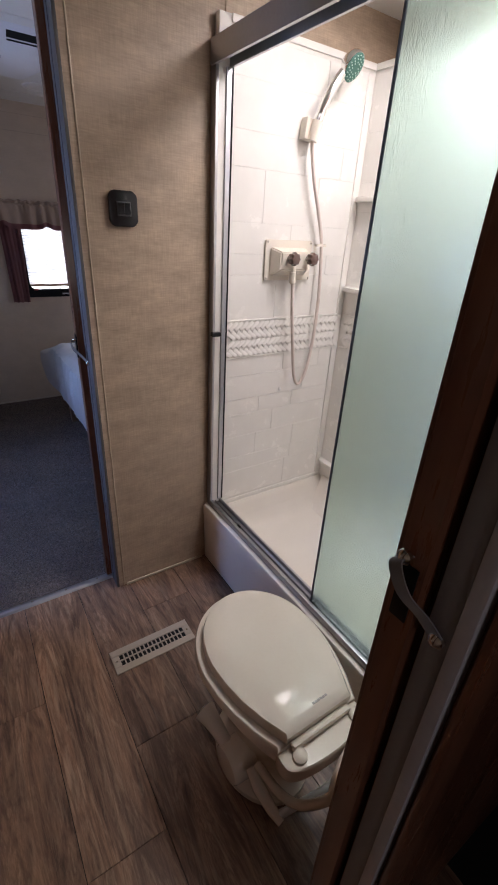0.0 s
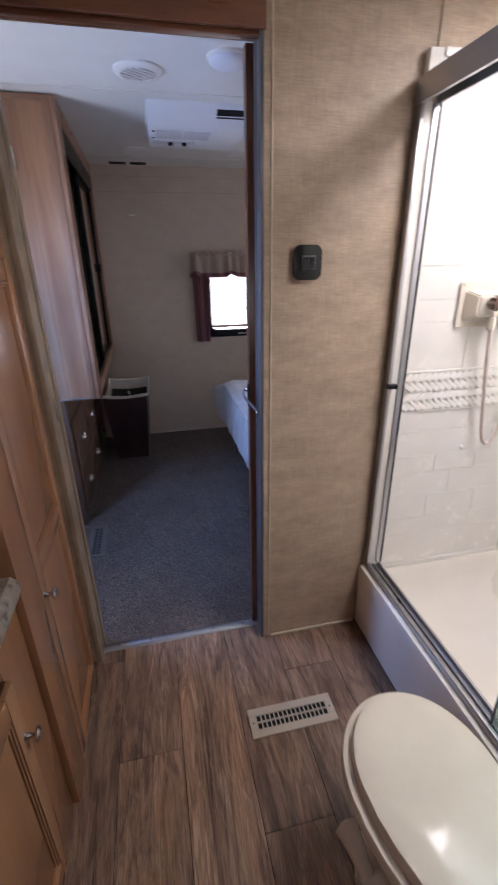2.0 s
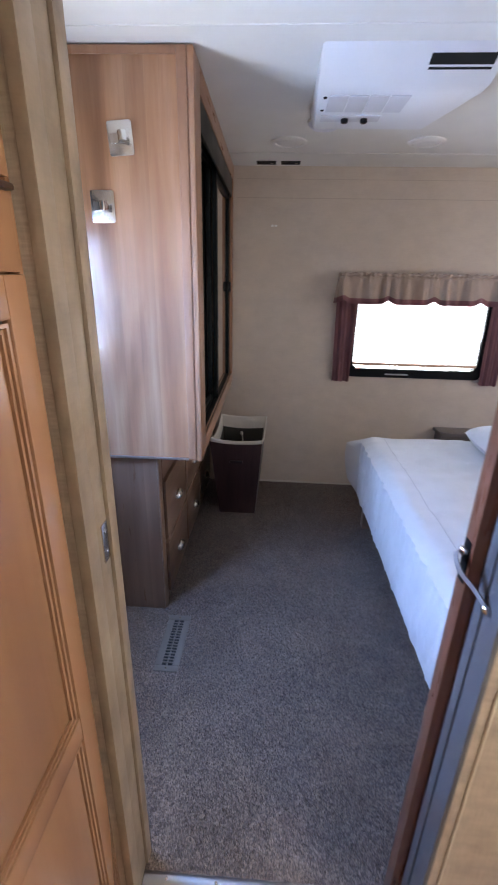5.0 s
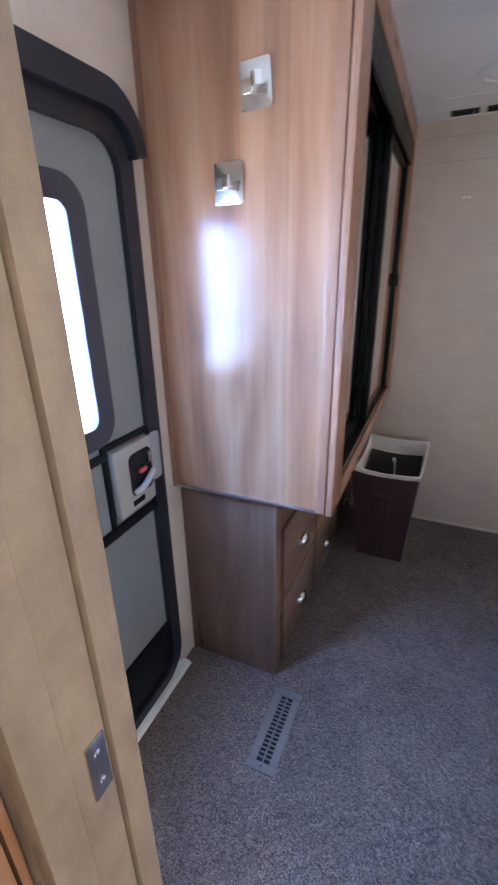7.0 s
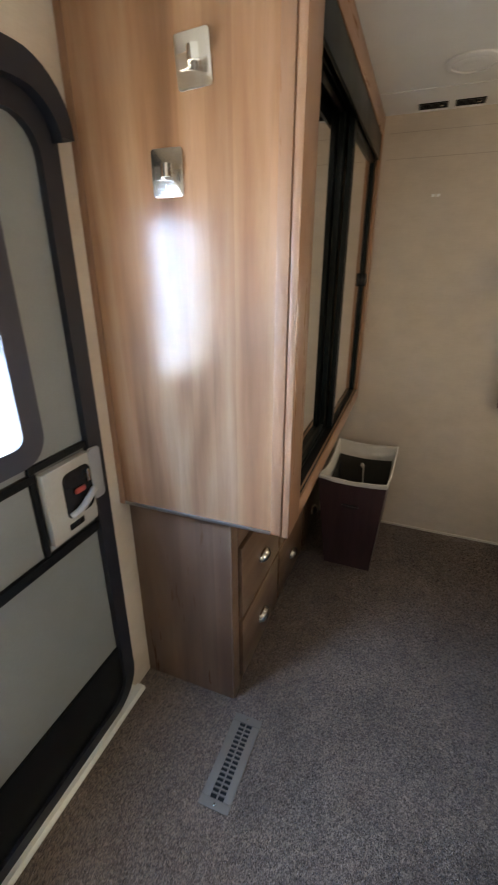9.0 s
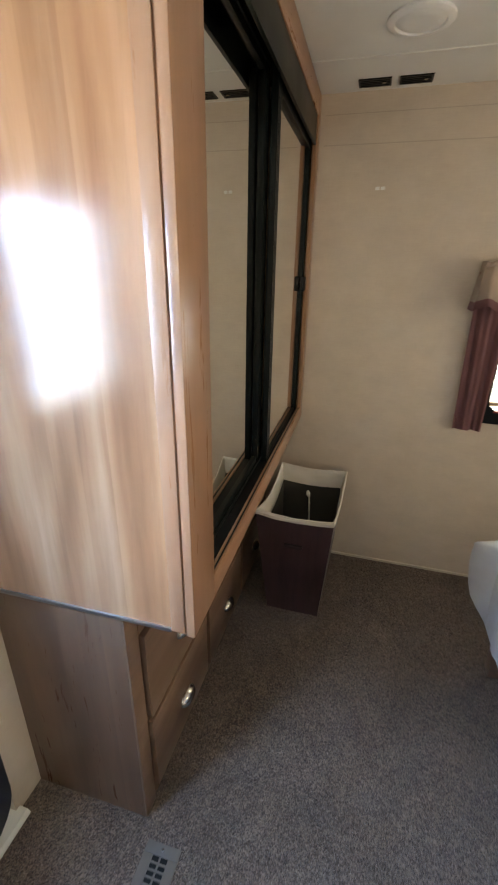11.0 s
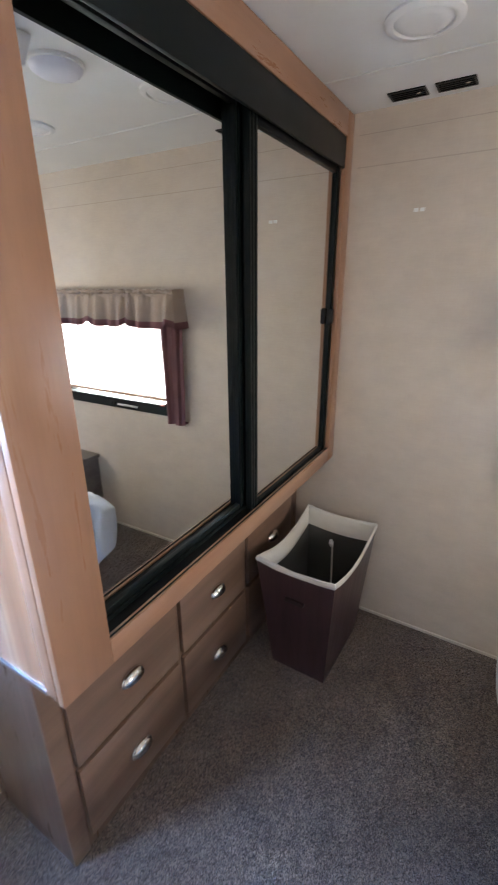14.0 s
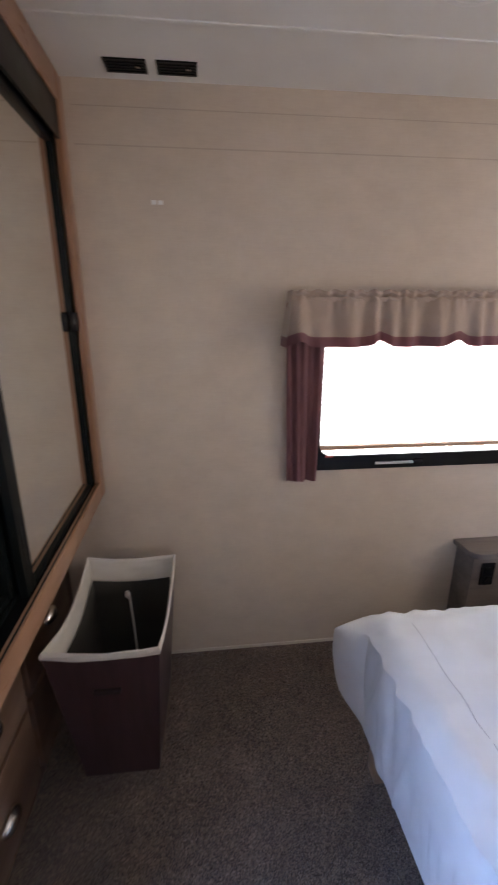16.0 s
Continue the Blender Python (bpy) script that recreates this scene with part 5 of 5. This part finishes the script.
pn.visible_shadow = False
part("latch_bar", boxes((0.86, 1.02, BACK_Y - 0.022, BACK_Y - 0.012, 0.864, 0.874), bev=0.003), plain("pale_grey_bar", (0.5, 0.5, 0.52), 0.3), wi, "pale latch bar")
part("latch_tab", boxes((1.015, 1.055, BACK_Y - 0.026, BACK_Y - 0.012, 0.862, 0.882), bev=0.004), BLACK_GLOSS, wi)
part("release_tab", boxes((0.655, 0.685, BACK_Y - 0.018, BACK_Y - 0.012, 0.898, 0.906), bev=0.002), RED, wi, "small red release tab")
ws = thing("window_shade", (1.05, BACK_Y - 0.004, 1.42), "white pleated day shade with a tan bottom rail", "window shade")
bm = bmesh.new()
NP = 26
prof = [(BACK_Y + (0.004 if i % 2 else 0.016), 0.938 + (WNZ1 - 0.938) * i / (2 * NP)) for i in range(2 * NP + 1)]
rows = [(bm.verts.new((WN0 + 0.022, y, z)), bm.verts.new((WN1 - 0.022, y, z))) for y, z in prof]
for p, q in zip(rows, rows[1:]):
    bm.faces.new((p[0], p[1], q[1], q[0]))
part("pleats", bm, SHADE, ws)
part("bottom_rail", boxes((WN0 + 0.02, WN1 - 0.02, BACK_Y - 0.002, BACK_Y + 0.020, 0.924, 0.940), bev=0.002), plain("tan_shade_rail", (0.50, 0.33, 0.24), 0.4), ws, "tan bottom rail")

va = thing("valance", (1.05, BACK_Y - 0.05, 1.43), "gathered taupe valance with plum hem band", "valance")
part("mount_board", boxes((0.505, 1.60, BACK_Y - 0.085, BACK_Y - 0.002, 1.478, 1.492)), VAL, va)


def val_point(x, z):
    s = (x - 0.47) / 1.17
    low = (1.512 - z) / 0.18
    fold = 0.007 * math.sin(s * 95 + 1.2 * math.sin(s * 21)) + 0.010 * math.sin(s * 47 + 2 + math.sin(s * 13)) - 0.016 * max(0, math.sin(s * 26 + 1)) ** 8
    flare = 0.020 * low
    lift = 0.022 * low * max(0, math.sin(s * 26 + 0.6)) ** 4
    fold += 0.009 * max(0, math.sin(s * 41 + 2.2)) ** 6 * (1 - low)
    fold += 0.005 * math.sin(s * 210 + 2 * math.sin(s * 37)) * max(0.0, 1 - 2.2 * low)
    y = BACK_Y - 0.086 - flare + fold * (0.45 + 0.9 * low) + (0.010 if 0.10 < low < 0.16 else 0.0)
    return Vector((x, y, z + lift + 0.004 * math.sin(s * 150 + math.sin(s * 31)) * max(0.0, 1 - 3 * low)))


def val_sheet(z0, z1, off):
    bm = bmesh.new()
    x0, x1 = 0.490, 1.615

    def f(u, v):
        z = z0 + (z1 - z0) * v
        if u < 0.06:
            k = u / 0.06
            e = val_point(x0, z)
            return Vector((x0 - 0.022 * (1.512 - z) / 0.18 * 1.0, BACK_Y - 0.002 + (e.y - BACK_Y + 0.002) * k, z))
        if u > 0.94:
            k = (1 - u) / 0.06
            e = val_point(x1, z)
            return Vector((x1 + 0.022 * (1.512 - z) / 0.18, BACK_Y - 0.002 + (e.y - BACK_Y + 0.002) * k, z))
        p = val_point(x0 - 0.022 * (1.512 - z) / 0.18 + (x1 - x0 + 0.044 * (1.512 - z) / 0.18) * (u - 0.06) / 0.88, z)
        p.y -= off
        return p

    fs = grid(bm, 320, 14, f)
    thicken(bm, fs, 0.0015)
    return bm


part("cloth", val_sheet(1.362, 1.514, 0.0), VAL, va)
part("hem_band", val_sheet(1.330, 1.363, 0.0008), PLUM, va, "plum hem band")


def curtain(name, x0, x1):
    c = thing(name, ((x0 + x1) / 2, BACK_Y - 0.03, 0.82), "plum fabric side curtain panel", "curtain", "side curtains")
    bm = bmesh.new()

    def f(u, v):
        pinch = 1 - 0.10 * v * 1.0
        x = x0 + (x1 - x0) * (0.5 + (u - 0.5) * (1.05 - 0.22 * (1 - v)) )
        y = BACK_Y - 0.038 + 0.008 * math.sin(u * 11 + 0.6 * v) * pinch + 0.003 * math.sin(u * 31 + v * 4)
        return Vector((x, y, 0.815 + 0.66 * v + 0.002 * math.sin(u * 20)))

    fs = grid(bm, 60, 20, f)
    thicken(bm, fs, 0.0015)
    part("panel", bm, PLUM, c)
    part("foot_clip", boxes((x0 + 0.02, x1 - 0.02, BACK_Y - 0.030, BACK_Y, 0.822, 0.828)), PLUM, c)


curtain("curtain", 0.486, 0.622)
curtain("curtain", 1.478, 1.612)

# ---- bed ----
bd = thing("bed", (1.56, 2.68, 0), "platform bed with mattress on a raised base", "bed")
BX0, BX1, BY0, BY1 = 0.640, 2.56, 1.93, 3.43
part("mattress", boxes((BX0, BX1, BY0, BY1, 0.33, 0.588), bev=0.05), plain("white_mattress_cloth", (0.7, 0.7, 0.7), 0.8), bd)
part("platform", boxes((BX0 + 0.03, BX1, BY0 + 0.02, BY1 - 0.02, 0.25, 0.33)), NIGHT, bd)
for lx in (BX0 + 0.05, 2.4):
    for ly in (BY0 + 0.06, BY1 - 0.06):
        part("leg", boxes((lx, lx + 0.06, ly - 0.03, ly + 0.03, 0.004, 0.25), bev=0.004), DRAWER, bd)
bs = thing("bed_sheet", (1.5, 2.7, 0.60), "plain white bed sheet hanging over the bed's foot", "bed sheet")


TOP = 0.600


def top_wrinkle(x, y):
    a = 0.006 * noise.noise(Vector((x * 2.1, y * 3.0, 1.0)))
    a += 0.009 * (1 - 2.2 * abs(noise.noise(Vector((x * 3 + y * 2.0, y * 8 - x * 2, 3.0)))))
    a += 0.003 * (1 - 2.5 * abs(noise.noise(Vector((x * 4 + y, y * 15 + x * 5, 9.0)))))
    return a + 0.0015 * noise.noise(Vector((x * 18, y * 22, 4.0)))


RAD = 0.06                                # corner of the mattress
FOOT, END = BY1 - BY0 - RAD, BX1 - BX0 - RAD
ARC = math.pi / 2 * RAD


def edge_at(s):
    """The mattress edge: along the foot, round the far corner and on along the far side; with the way outwards."""
    if s < FOOT:
        return Vector((BX0, BY0 + s)), Vector((-1.0, 0.0)), 0.0
    if s < FOOT + ARC:
        a = (s - FOOT) / RAD
        o = Vector((-math.cos(a), math.sin(a)))
        return Vector((BX0 + RAD, BY1 - RAD)) + o * RAD, o, math.sin(2 * a)
    return Vector((BX0 + RAD + s - FOOT - ARC, BY1)), Vector((0.0, 1.0)), 0.0


def skirt_point(u, v):
    s = u * (FOOT + ARC + END)
    p, o, corner = edge_at(s)
    d = v * 0.42 - 0.06
    if d < 0:
        q = p - o * (-d)
        lip = (1 + d / 0.06) ** 2
        return Vector((q.x, q.y, TOP + top_wrinkle(q.x, q.y) * (1 - lip) - 0.020 * lip + 0.004 * lip * noise.noise(Vector((s * 30, d * 8, 6.0)))))
    k = d / 0.36
    fold = 0.012 * noise.noise(Vector((s * 6 + d, d * 1.2, 7.0))) + 0.011 * (1 - 2.4 * abs(noise.noise(Vector((s * 13 - d * 2.5, d, 2.0))))) + 0.006 * noise.noise(Vector((s * 34 + d * 4, d * 3, 8.0)))
    pucker = 0.014 * noise.noise(Vector((s * 24, d * 5, 1.0))) * (1 - k)
    # the spare cloth stands off the corner as a pointed ear
    ear = max(0.0, 1 - abs(s - FOOT - 0.35 * ARC) / 0.050) ** 1.0
    o = o.lerp(Vector((-0.93, 0.22)), ear)
    away = 0.010 - 0.012 * k ** 6 + pucker + fold * min(1.0, 1.6 * k) + ear * (0.105 * min(1.0, 9 * k) ** 0.6 - 0.030 * k)
    q = p + o * max(0.003, away)
    hem = 0.012 * noise.noise(Vector((s * 1.8, 0, 5.0)))
    return Vector((q.x, q.y, TOP - 0.020 - d * (0.93 - 0.24 * ear) + hem * k))


bm = bmesh.new()
fs = grid(bm, 90, 90, lambda u, v: Vector((BX0 + 0.055 + u * (BX1 - BX0 - 0.06), BY0 + v * (BY1 - BY0 - 0.055), 0)))
for vert in bm.verts:
    vert.co.z = TOP - 0.001 + top_wrinkle(vert.co.x, vert.co.y)
grid(bm, 520, 40, skirt_point)
bmesh.ops.recalc_face_normals(bm, faces=bm.faces)
part("cloth", bm, SHEET, bs)
bm = bmesh.new()
tube(bm, [Vector((0.755, BY0 + 0.02 + 0.03 * i, TOP + 0.0004 + top_wrinkle(0.755, BY0 + 0.02 + 0.03 * i))) for i in range(48)], 0.0009, 6)
part("seam", bm, cloth("grey_seam_thread", (0.36, 0.36, 0.38)), bs, "fine stitched seam")
pl = thing("pillow", (1.40, 3.10, 0.62), "white pillow on the bed sheet", "pillow")
bm = bmesh.new()


def pillow_point(u, v):
    a, b = u * 2 - 1, v * 2 - 1
    return Vector((1.40 + 0.22 * a * (1 - 0.06 * b * b), 3.10 + 0.26 * b * (1 - 0.06 * a * a), 0.0)), 0.075 * ((1 - a ** 4) * (1 - b ** 4)) ** 0.55


grid(bm, 24, 24, lambda u, v: pillow_point(u, v)[0] + Vector((0, 0, 0.675 + pillow_point(u, v)[1])))
grid(bm, 24, 24, lambda u, v: pillow_point(u, v)[0] + Vector((0, 0, 0.675 - 0.8 * pillow_point(u, v)[1])))
bmesh.ops.remove_doubles(bm, verts=bm.verts, dist=0.0005)
bmesh.ops.recalc_face_normals(bm, faces=bm.faces)
part("cover", bm, SHEET, pl)

ns = thing("nightstand", (1.6, 3.89, 0), "grey-brown laminate nightstand with black socket", "nightstand")
bm = bmesh.new()
prism(bm, [(1.255, BACK_Y - 0.002), (1.262, 3.86), (1.280, 3.835), (1.305, 3.825), (2.0, 3.825), (2.0, BACK_Y - 0.002)], 2, 0.474, 0.498, 0.004)
part("top", bm, NIGHT, ns)
part("body", boxes((1.275, 1.98, 3.840, BACK_Y - 0.002, 0.004, 0.474)), NIGHT, ns)
so = part("socket", boxes((1.312, 1.372, 3.834, 3.841, 0.345, 0.450), bev=0.004), BLACK_GLOSS, ns, "black power socket")
part("socket_face", boxes((1.326, 1.358, 3.832, 3.8345, 0.385, 0.430), bev=0.001), BLACK, so)

# ---- ceiling fittings ----
ac = thing("air_conditioner", (0.46, 2.78, CEIL_Z), "white ceiling air conditioner with black outlet and grille", "air conditioner")
ACM = plain("cool_white_plastic", (0.78, 0.79, 0.82), 0.4, vary=0.02)
bm = bmesh.new()
prism(bm, [(2.520, CEIL_Z), (2.535, 2.088), (2.622, 2.036), (2.66, 2.026), (2.99, 2.020), (3.04, 2.035), (3.06, CEIL_Z)], 0, 0.195, 0.725, 0.010)
for v in bm.verts:
    k = min(1.0, (CEIL_Z - v.co.z) / 0.08) * min(1.0, max(0.0, (v.co.y - 2.60) / 0.42))
    v.co.x += (0.018 if v.co.x < 0.4 else -0.105) * k
part("shroud", bm, ACM, ac)
slope = Vector((0, 0.087, -0.048)).normalized()


def on_slope(x0, x1, a, b, h0, h1, bev=0.0):
    """A box on the sloping front: a..b metres down the slope, h0..h1 off it."""
    bm = bmesh.new()
    add_box(bm, x0, x1, a, b, h0, h1, bev)
    nrm = Vector((0, slope.z, -slope.y))
    for v in bm.verts:
        v.co = Vector((v.co.x, 2.535, 2.088)) + slope * v.co.y + nrm * v.co.z
    return bm


part("outlet", on_slope(0.512, 0.698, 0.010, 0.094, -0.004, 0.0015), VOID, ac, "black air outlet")
part("outlet_vane", on_slope(0.514, 0.696, 0.050, 0.056, 0.0016, 0.004), BLACK, ac)
GR = plain("grey_white_grille", (0.62, 0.62, 0.66), 0.5, vary=0.03)
for i in range(4):
    part("grille", boxes((0.238 + i * 0.066, 0.300 + i * 0.066, 2.672, 2.815, 2.0215, 2.0275), bev=0.001), GR, ac, "fine grey intake grille")
part("control_strip", boxes((0.228, 0.440, 2.845, 2.905, 2.0195, 2.0245), bev=0.0015), GR, ac)
for kx in (0.315, 0.385):
    bm = bmesh.new()
    lathe(bm, [(0.013, 0.0), (0.013, -0.010), (0.009, -0.013)], (kx, 2.875, 2.0195), 2, 16)
    part("dial", bm, BLACK_GLOSS, ac, "small dark dial")
for sy in (2.69, 2.80):
    bm = bmesh.new()
    lathe(bm, [(0.006, 0.0), (0.006, -0.004), (0.003, -0.005)], (0.226, sy, 2.0255), 2, 10)
    part("screw", bm, BLACK_GLOSS, ac)

vt = thing("round_air_vent", (0.172, 2.215, CEIL_Z), "white round ceiling air vent with slanted louvres", "air vent")
bm = bmesh.new()
lathe(bm, [(0.090, 0.0), (0.090, -0.006), (0.080, -0.014), (0.066, -0.016), (0.060, -0.012), (0.060, 0.0)], (0.172, 2.215, CEIL_Z), 2, 40)
part("rim", bm, WHITE, vt)
bm = bmesh.new()
lathe(bm, [(0.060, -0.001), (0.060, -0.003)], (0.172, 2.215, CEIL_Z), 2, 32)
part("cavity", bm, plain("pale_cavity", (0.60, 0.60, 0.60), 0.8), vt)
for i in range(5):
    y = -0.042 + i * 0.021
    hw = math.sqrt(0.058 ** 2 - y * y)
    bm = bmesh.new()
    add_box(bm, -hw, hw, -0.0072, 0.0072, -0.001, 0.001, 0.0006)
    bmesh.ops.rotate(bm, verts=bm.verts, cent=(0, 0, 0), matrix=Euler((radians(4), 0, 0)).to_matrix())
    bmesh.ops.translate(bm, verts=bm.verts, vec=(0, y, 0))
    bmesh.ops.rotate(bm, verts=bm.verts, cent=(0, 0, 0), matrix=Euler((0, 0, radians(35))).to_matrix())
    bmesh.ops.translate(bm, verts=bm.verts, vec=(0.172, 2.215, CEIL_Z - 0.014))
    part("louvre", bm, WHITE, vt)


def dome_light(x, y):
    dl = thing("dome_light", (x, y, CEIL_Z), "unlit white frosted dome ceiling light", "ceiling light", "dome lights")
    bm = bmesh.new()
    lathe(bm, [(0.075, 0.0), (0.075, -0.008), (0.070, -0.010)], (x, y, CEIL_Z), 2, 36)
    part("base_ring", bm, WHITE, dl)
    bm = bmesh.new()
    lathe(bm, [(0.070, -0.009), (0.066, -0.018), (0.052, -0.027), (0.030, -0.032), (0.006, -0.034)], (x, y, CEIL_Z), 2, 36)
    part("lens", bm, LENS, dl, "frosted lens")


dome_light(0.475, 2.05)
dome_light(0.27, 3.18)


def ceiling_speaker(x, y):
    s = thing("ceiling_speaker", (x, y, CEIL_Z), "white round flush ceiling speaker", "speaker", "ceiling speakers")
    bm = bmesh.new()
    lathe(bm, [(0.088, 0.0), (0.088, -0.005), (0.080, -0.010), (0.068, -0.010), (0.066, -0.006), (0.066, 0.0)], (x, y, CEIL_Z), 2, 40)
    part("rim", bm, WHITE, s)
    bm = bmesh.new()
    lathe(bm, [(0.066, -0.004), (0.060, -0.008), (0.040, -0.011), (0.036, -0.010), (0.004, -0.012)], (x, y, CEIL_Z), 2, 36)
    part("grille", bm, WHITE, s)


ceiling_speaker(0.125, 3.475)
ceiling_speaker(0.785, 3.462)


def slot_vent(x0, x1):
    v = thing("ceiling_vent", ((x0 + x1) / 2, 3.88, CEIL_Z), "black slotted ceiling vent near the wall", "air vent", "ceiling slot vents")
    part("frame", boxes((x0, x1, 3.848, 3.856, CEIL_Z - 0.004, CEIL_Z), (x0, x1, 3.912, 3.920, CEIL_Z - 0.004, CEIL_Z), (x0, x0 + 0.006, 3.856, 3.912, CEIL_Z - 0.004, CEIL_Z), (x1 - 0.006, x1, 3.856, 3.912, CEIL_Z - 0.004, CEIL_Z)), BLACK, v)
    part("opening", boxes((x0 + 0.006, x1 - 0.006, 3.856, 3.912, CEIL_Z - 0.001, CEIL_Z)), VOID, v)
    for i in range(3):
        part("slat", boxes((x0 + 0.006, x1 - 0.006, 3.868 + i * 0.015, 3.871 + i * 0.015, CEIL_Z - 0.0035, CEIL_Z - 0.001)), BLACK, v)
    part("lever", boxes((x1 - 0.03, x1 - 0.018, 3.876, 3.884, CEIL_Z - 0.007, CEIL_Z - 0.001), bev=0.001), NICKEL, v)


slot_vent(-0.054, 0.060)
slot_vent(0.088, 0.200)
structure("ceiling_batten", boxes((LEFT_X, RIGHT_X, 3.668, 3.682, CEIL_Z - 0.004, CEIL_Z), bev=0.0015), CEIL, "thin white ceiling seam batten", "trim")
structure("ceiling_seam", boxes((LEFT_X, RIGHT_X, 2.425, 2.433, CEIL_Z - 0.003, CEIL_Z), bev=0.001), CEIL, "thin white ceiling seam batten", "trim")
SEAM = linen("faded_seam_line", (0.50, 0.415, 0.335), 0.05, 0.2)
structure("wall_seam", boxes((WX, RIGHT_X, BACK_Y - 0.0012, BACK_Y, 1.929, 1.933)), SEAM, "fine seam across the wallpaper", "trim")
structure("wall_seam_upper", boxes((WX, RIGHT_X, BACK_Y - 0.0012, BACK_Y, 2.030, 2.033)), SEAM, "fine seam across the wallpaper", "trim")
structure("baseboard", boxes((0.0, RIGHT_X, BACK_Y - 0.007, BACK_Y, 0.004, 0.018), bev=0.002), plain("pale_base_trim", (0.66, 0.60, 0.52), 0.5), "thin pale trim where wall meets carpet", "baseboard")
# two tiny white tabs side by side on the back wall
cl = thing("wall_tabs", (0.062, BACK_Y, 1.778), "pair of tiny white tabs on the wallpaper", "clip")
for cx in (0.051, 0.072):
    part("tab", boxes((cx - 0.008, cx + 0.008, BACK_Y - 0.004, BACK_Y, 1.772, 1.784), bev=0.0015), WHITE, cl)

# ---- pieces of walls and floors ----
courses(sh, "back", SX0, SX1 - 0.036)
courses(sh, "side", SY1 - 0.42, SY1 - 0.010)
woven(sh, "back", SX0, SX1 - 0.012, 0.964, 1.100)
woven(sh, "side", SY1 - 0.30, SY1 - 0.014, 0.964, 1.100)

floor = bpy.data.objects["floor"]
edges = [-0.80, -0.715, -0.512, -0.309, -0.105, 0.097, 0.300, 0.503, 0.706, 0.872]
starts = [0.3, 0.8, 0.1, 0.315, 1.129, 0.62, 0.85, 1.33, 0.55]
for (x0, x1), s in zip(zip(edges, edges[1:]), starts):
    y = s - 1.2 * math.ceil((s + 1.4) / 1.2)
    while y < 1.58:
        a, b = max(y, -1.4), min(y + 1.2, 1.58)
        if b - a > 0.02:
            bm = bmesh.new()
            add_box(bm, x0 + 0.0009, x1 - 0.0009, a + 0.0007, b - 0.0005, -0.004, 0.0, 0.0007, 1)
            part("plank", bm, PLANK, floor)
        y += 1.2

# carpet pile: short leaning tufts, one sheet of stuff
g = np.random.default_rng(3)
N = 110000
px, py = g.uniform(LEFT_X + 0.045, 1.15, N), g.uniform(1.607, BACK_Y - 0.01, N)
keep = ~((px < FX + 0.02) & (py > 2.55)) & ~((px > -0.338) & (px < -0.236) & (py > 2.206) & (py < 2.510)) & ~((px > -0.25) & (px < 0.02) & (py > 3.46) & (py < 3.84))
px, py = px[keep], py[keep]
n = len(px)
ang, lean, hgt, wid = g.uniform(0, 2 * np.pi, n), g.uniform(0.001, 0.005, n), g.uniform(0.004, 0.0085, n), g.uniform(0.0016, 0.0034, n)
la = g.uniform(0, 2 * np.pi, n)
v = np.zeros((n, 3, 3))
v[:, 0] = np.stack([px + wid * np.cos(ang), py + wid * np.sin(ang), np.full(n, 0.003)], 1)
v[:, 1] = np.stack([px - wid * np.cos(ang), py - wid * np.sin(ang), np.full(n, 0.003)], 1)
v[:, 2] = np.stack([px + lean * np.cos(la), py + lean * np.sin(la), 0.004 + hgt], 1)
me = bpy.data.meshes.new("carpet_pile")
me.from_pydata(v.reshape(-1, 3).tolist(), [], np.arange(3 * n).reshape(-1, 3).tolist())
me.materials.append(CARPET)
tagged(new("carpet_pile", me), "short grey-brown carpet tufts", "carpet", "", "stuff")
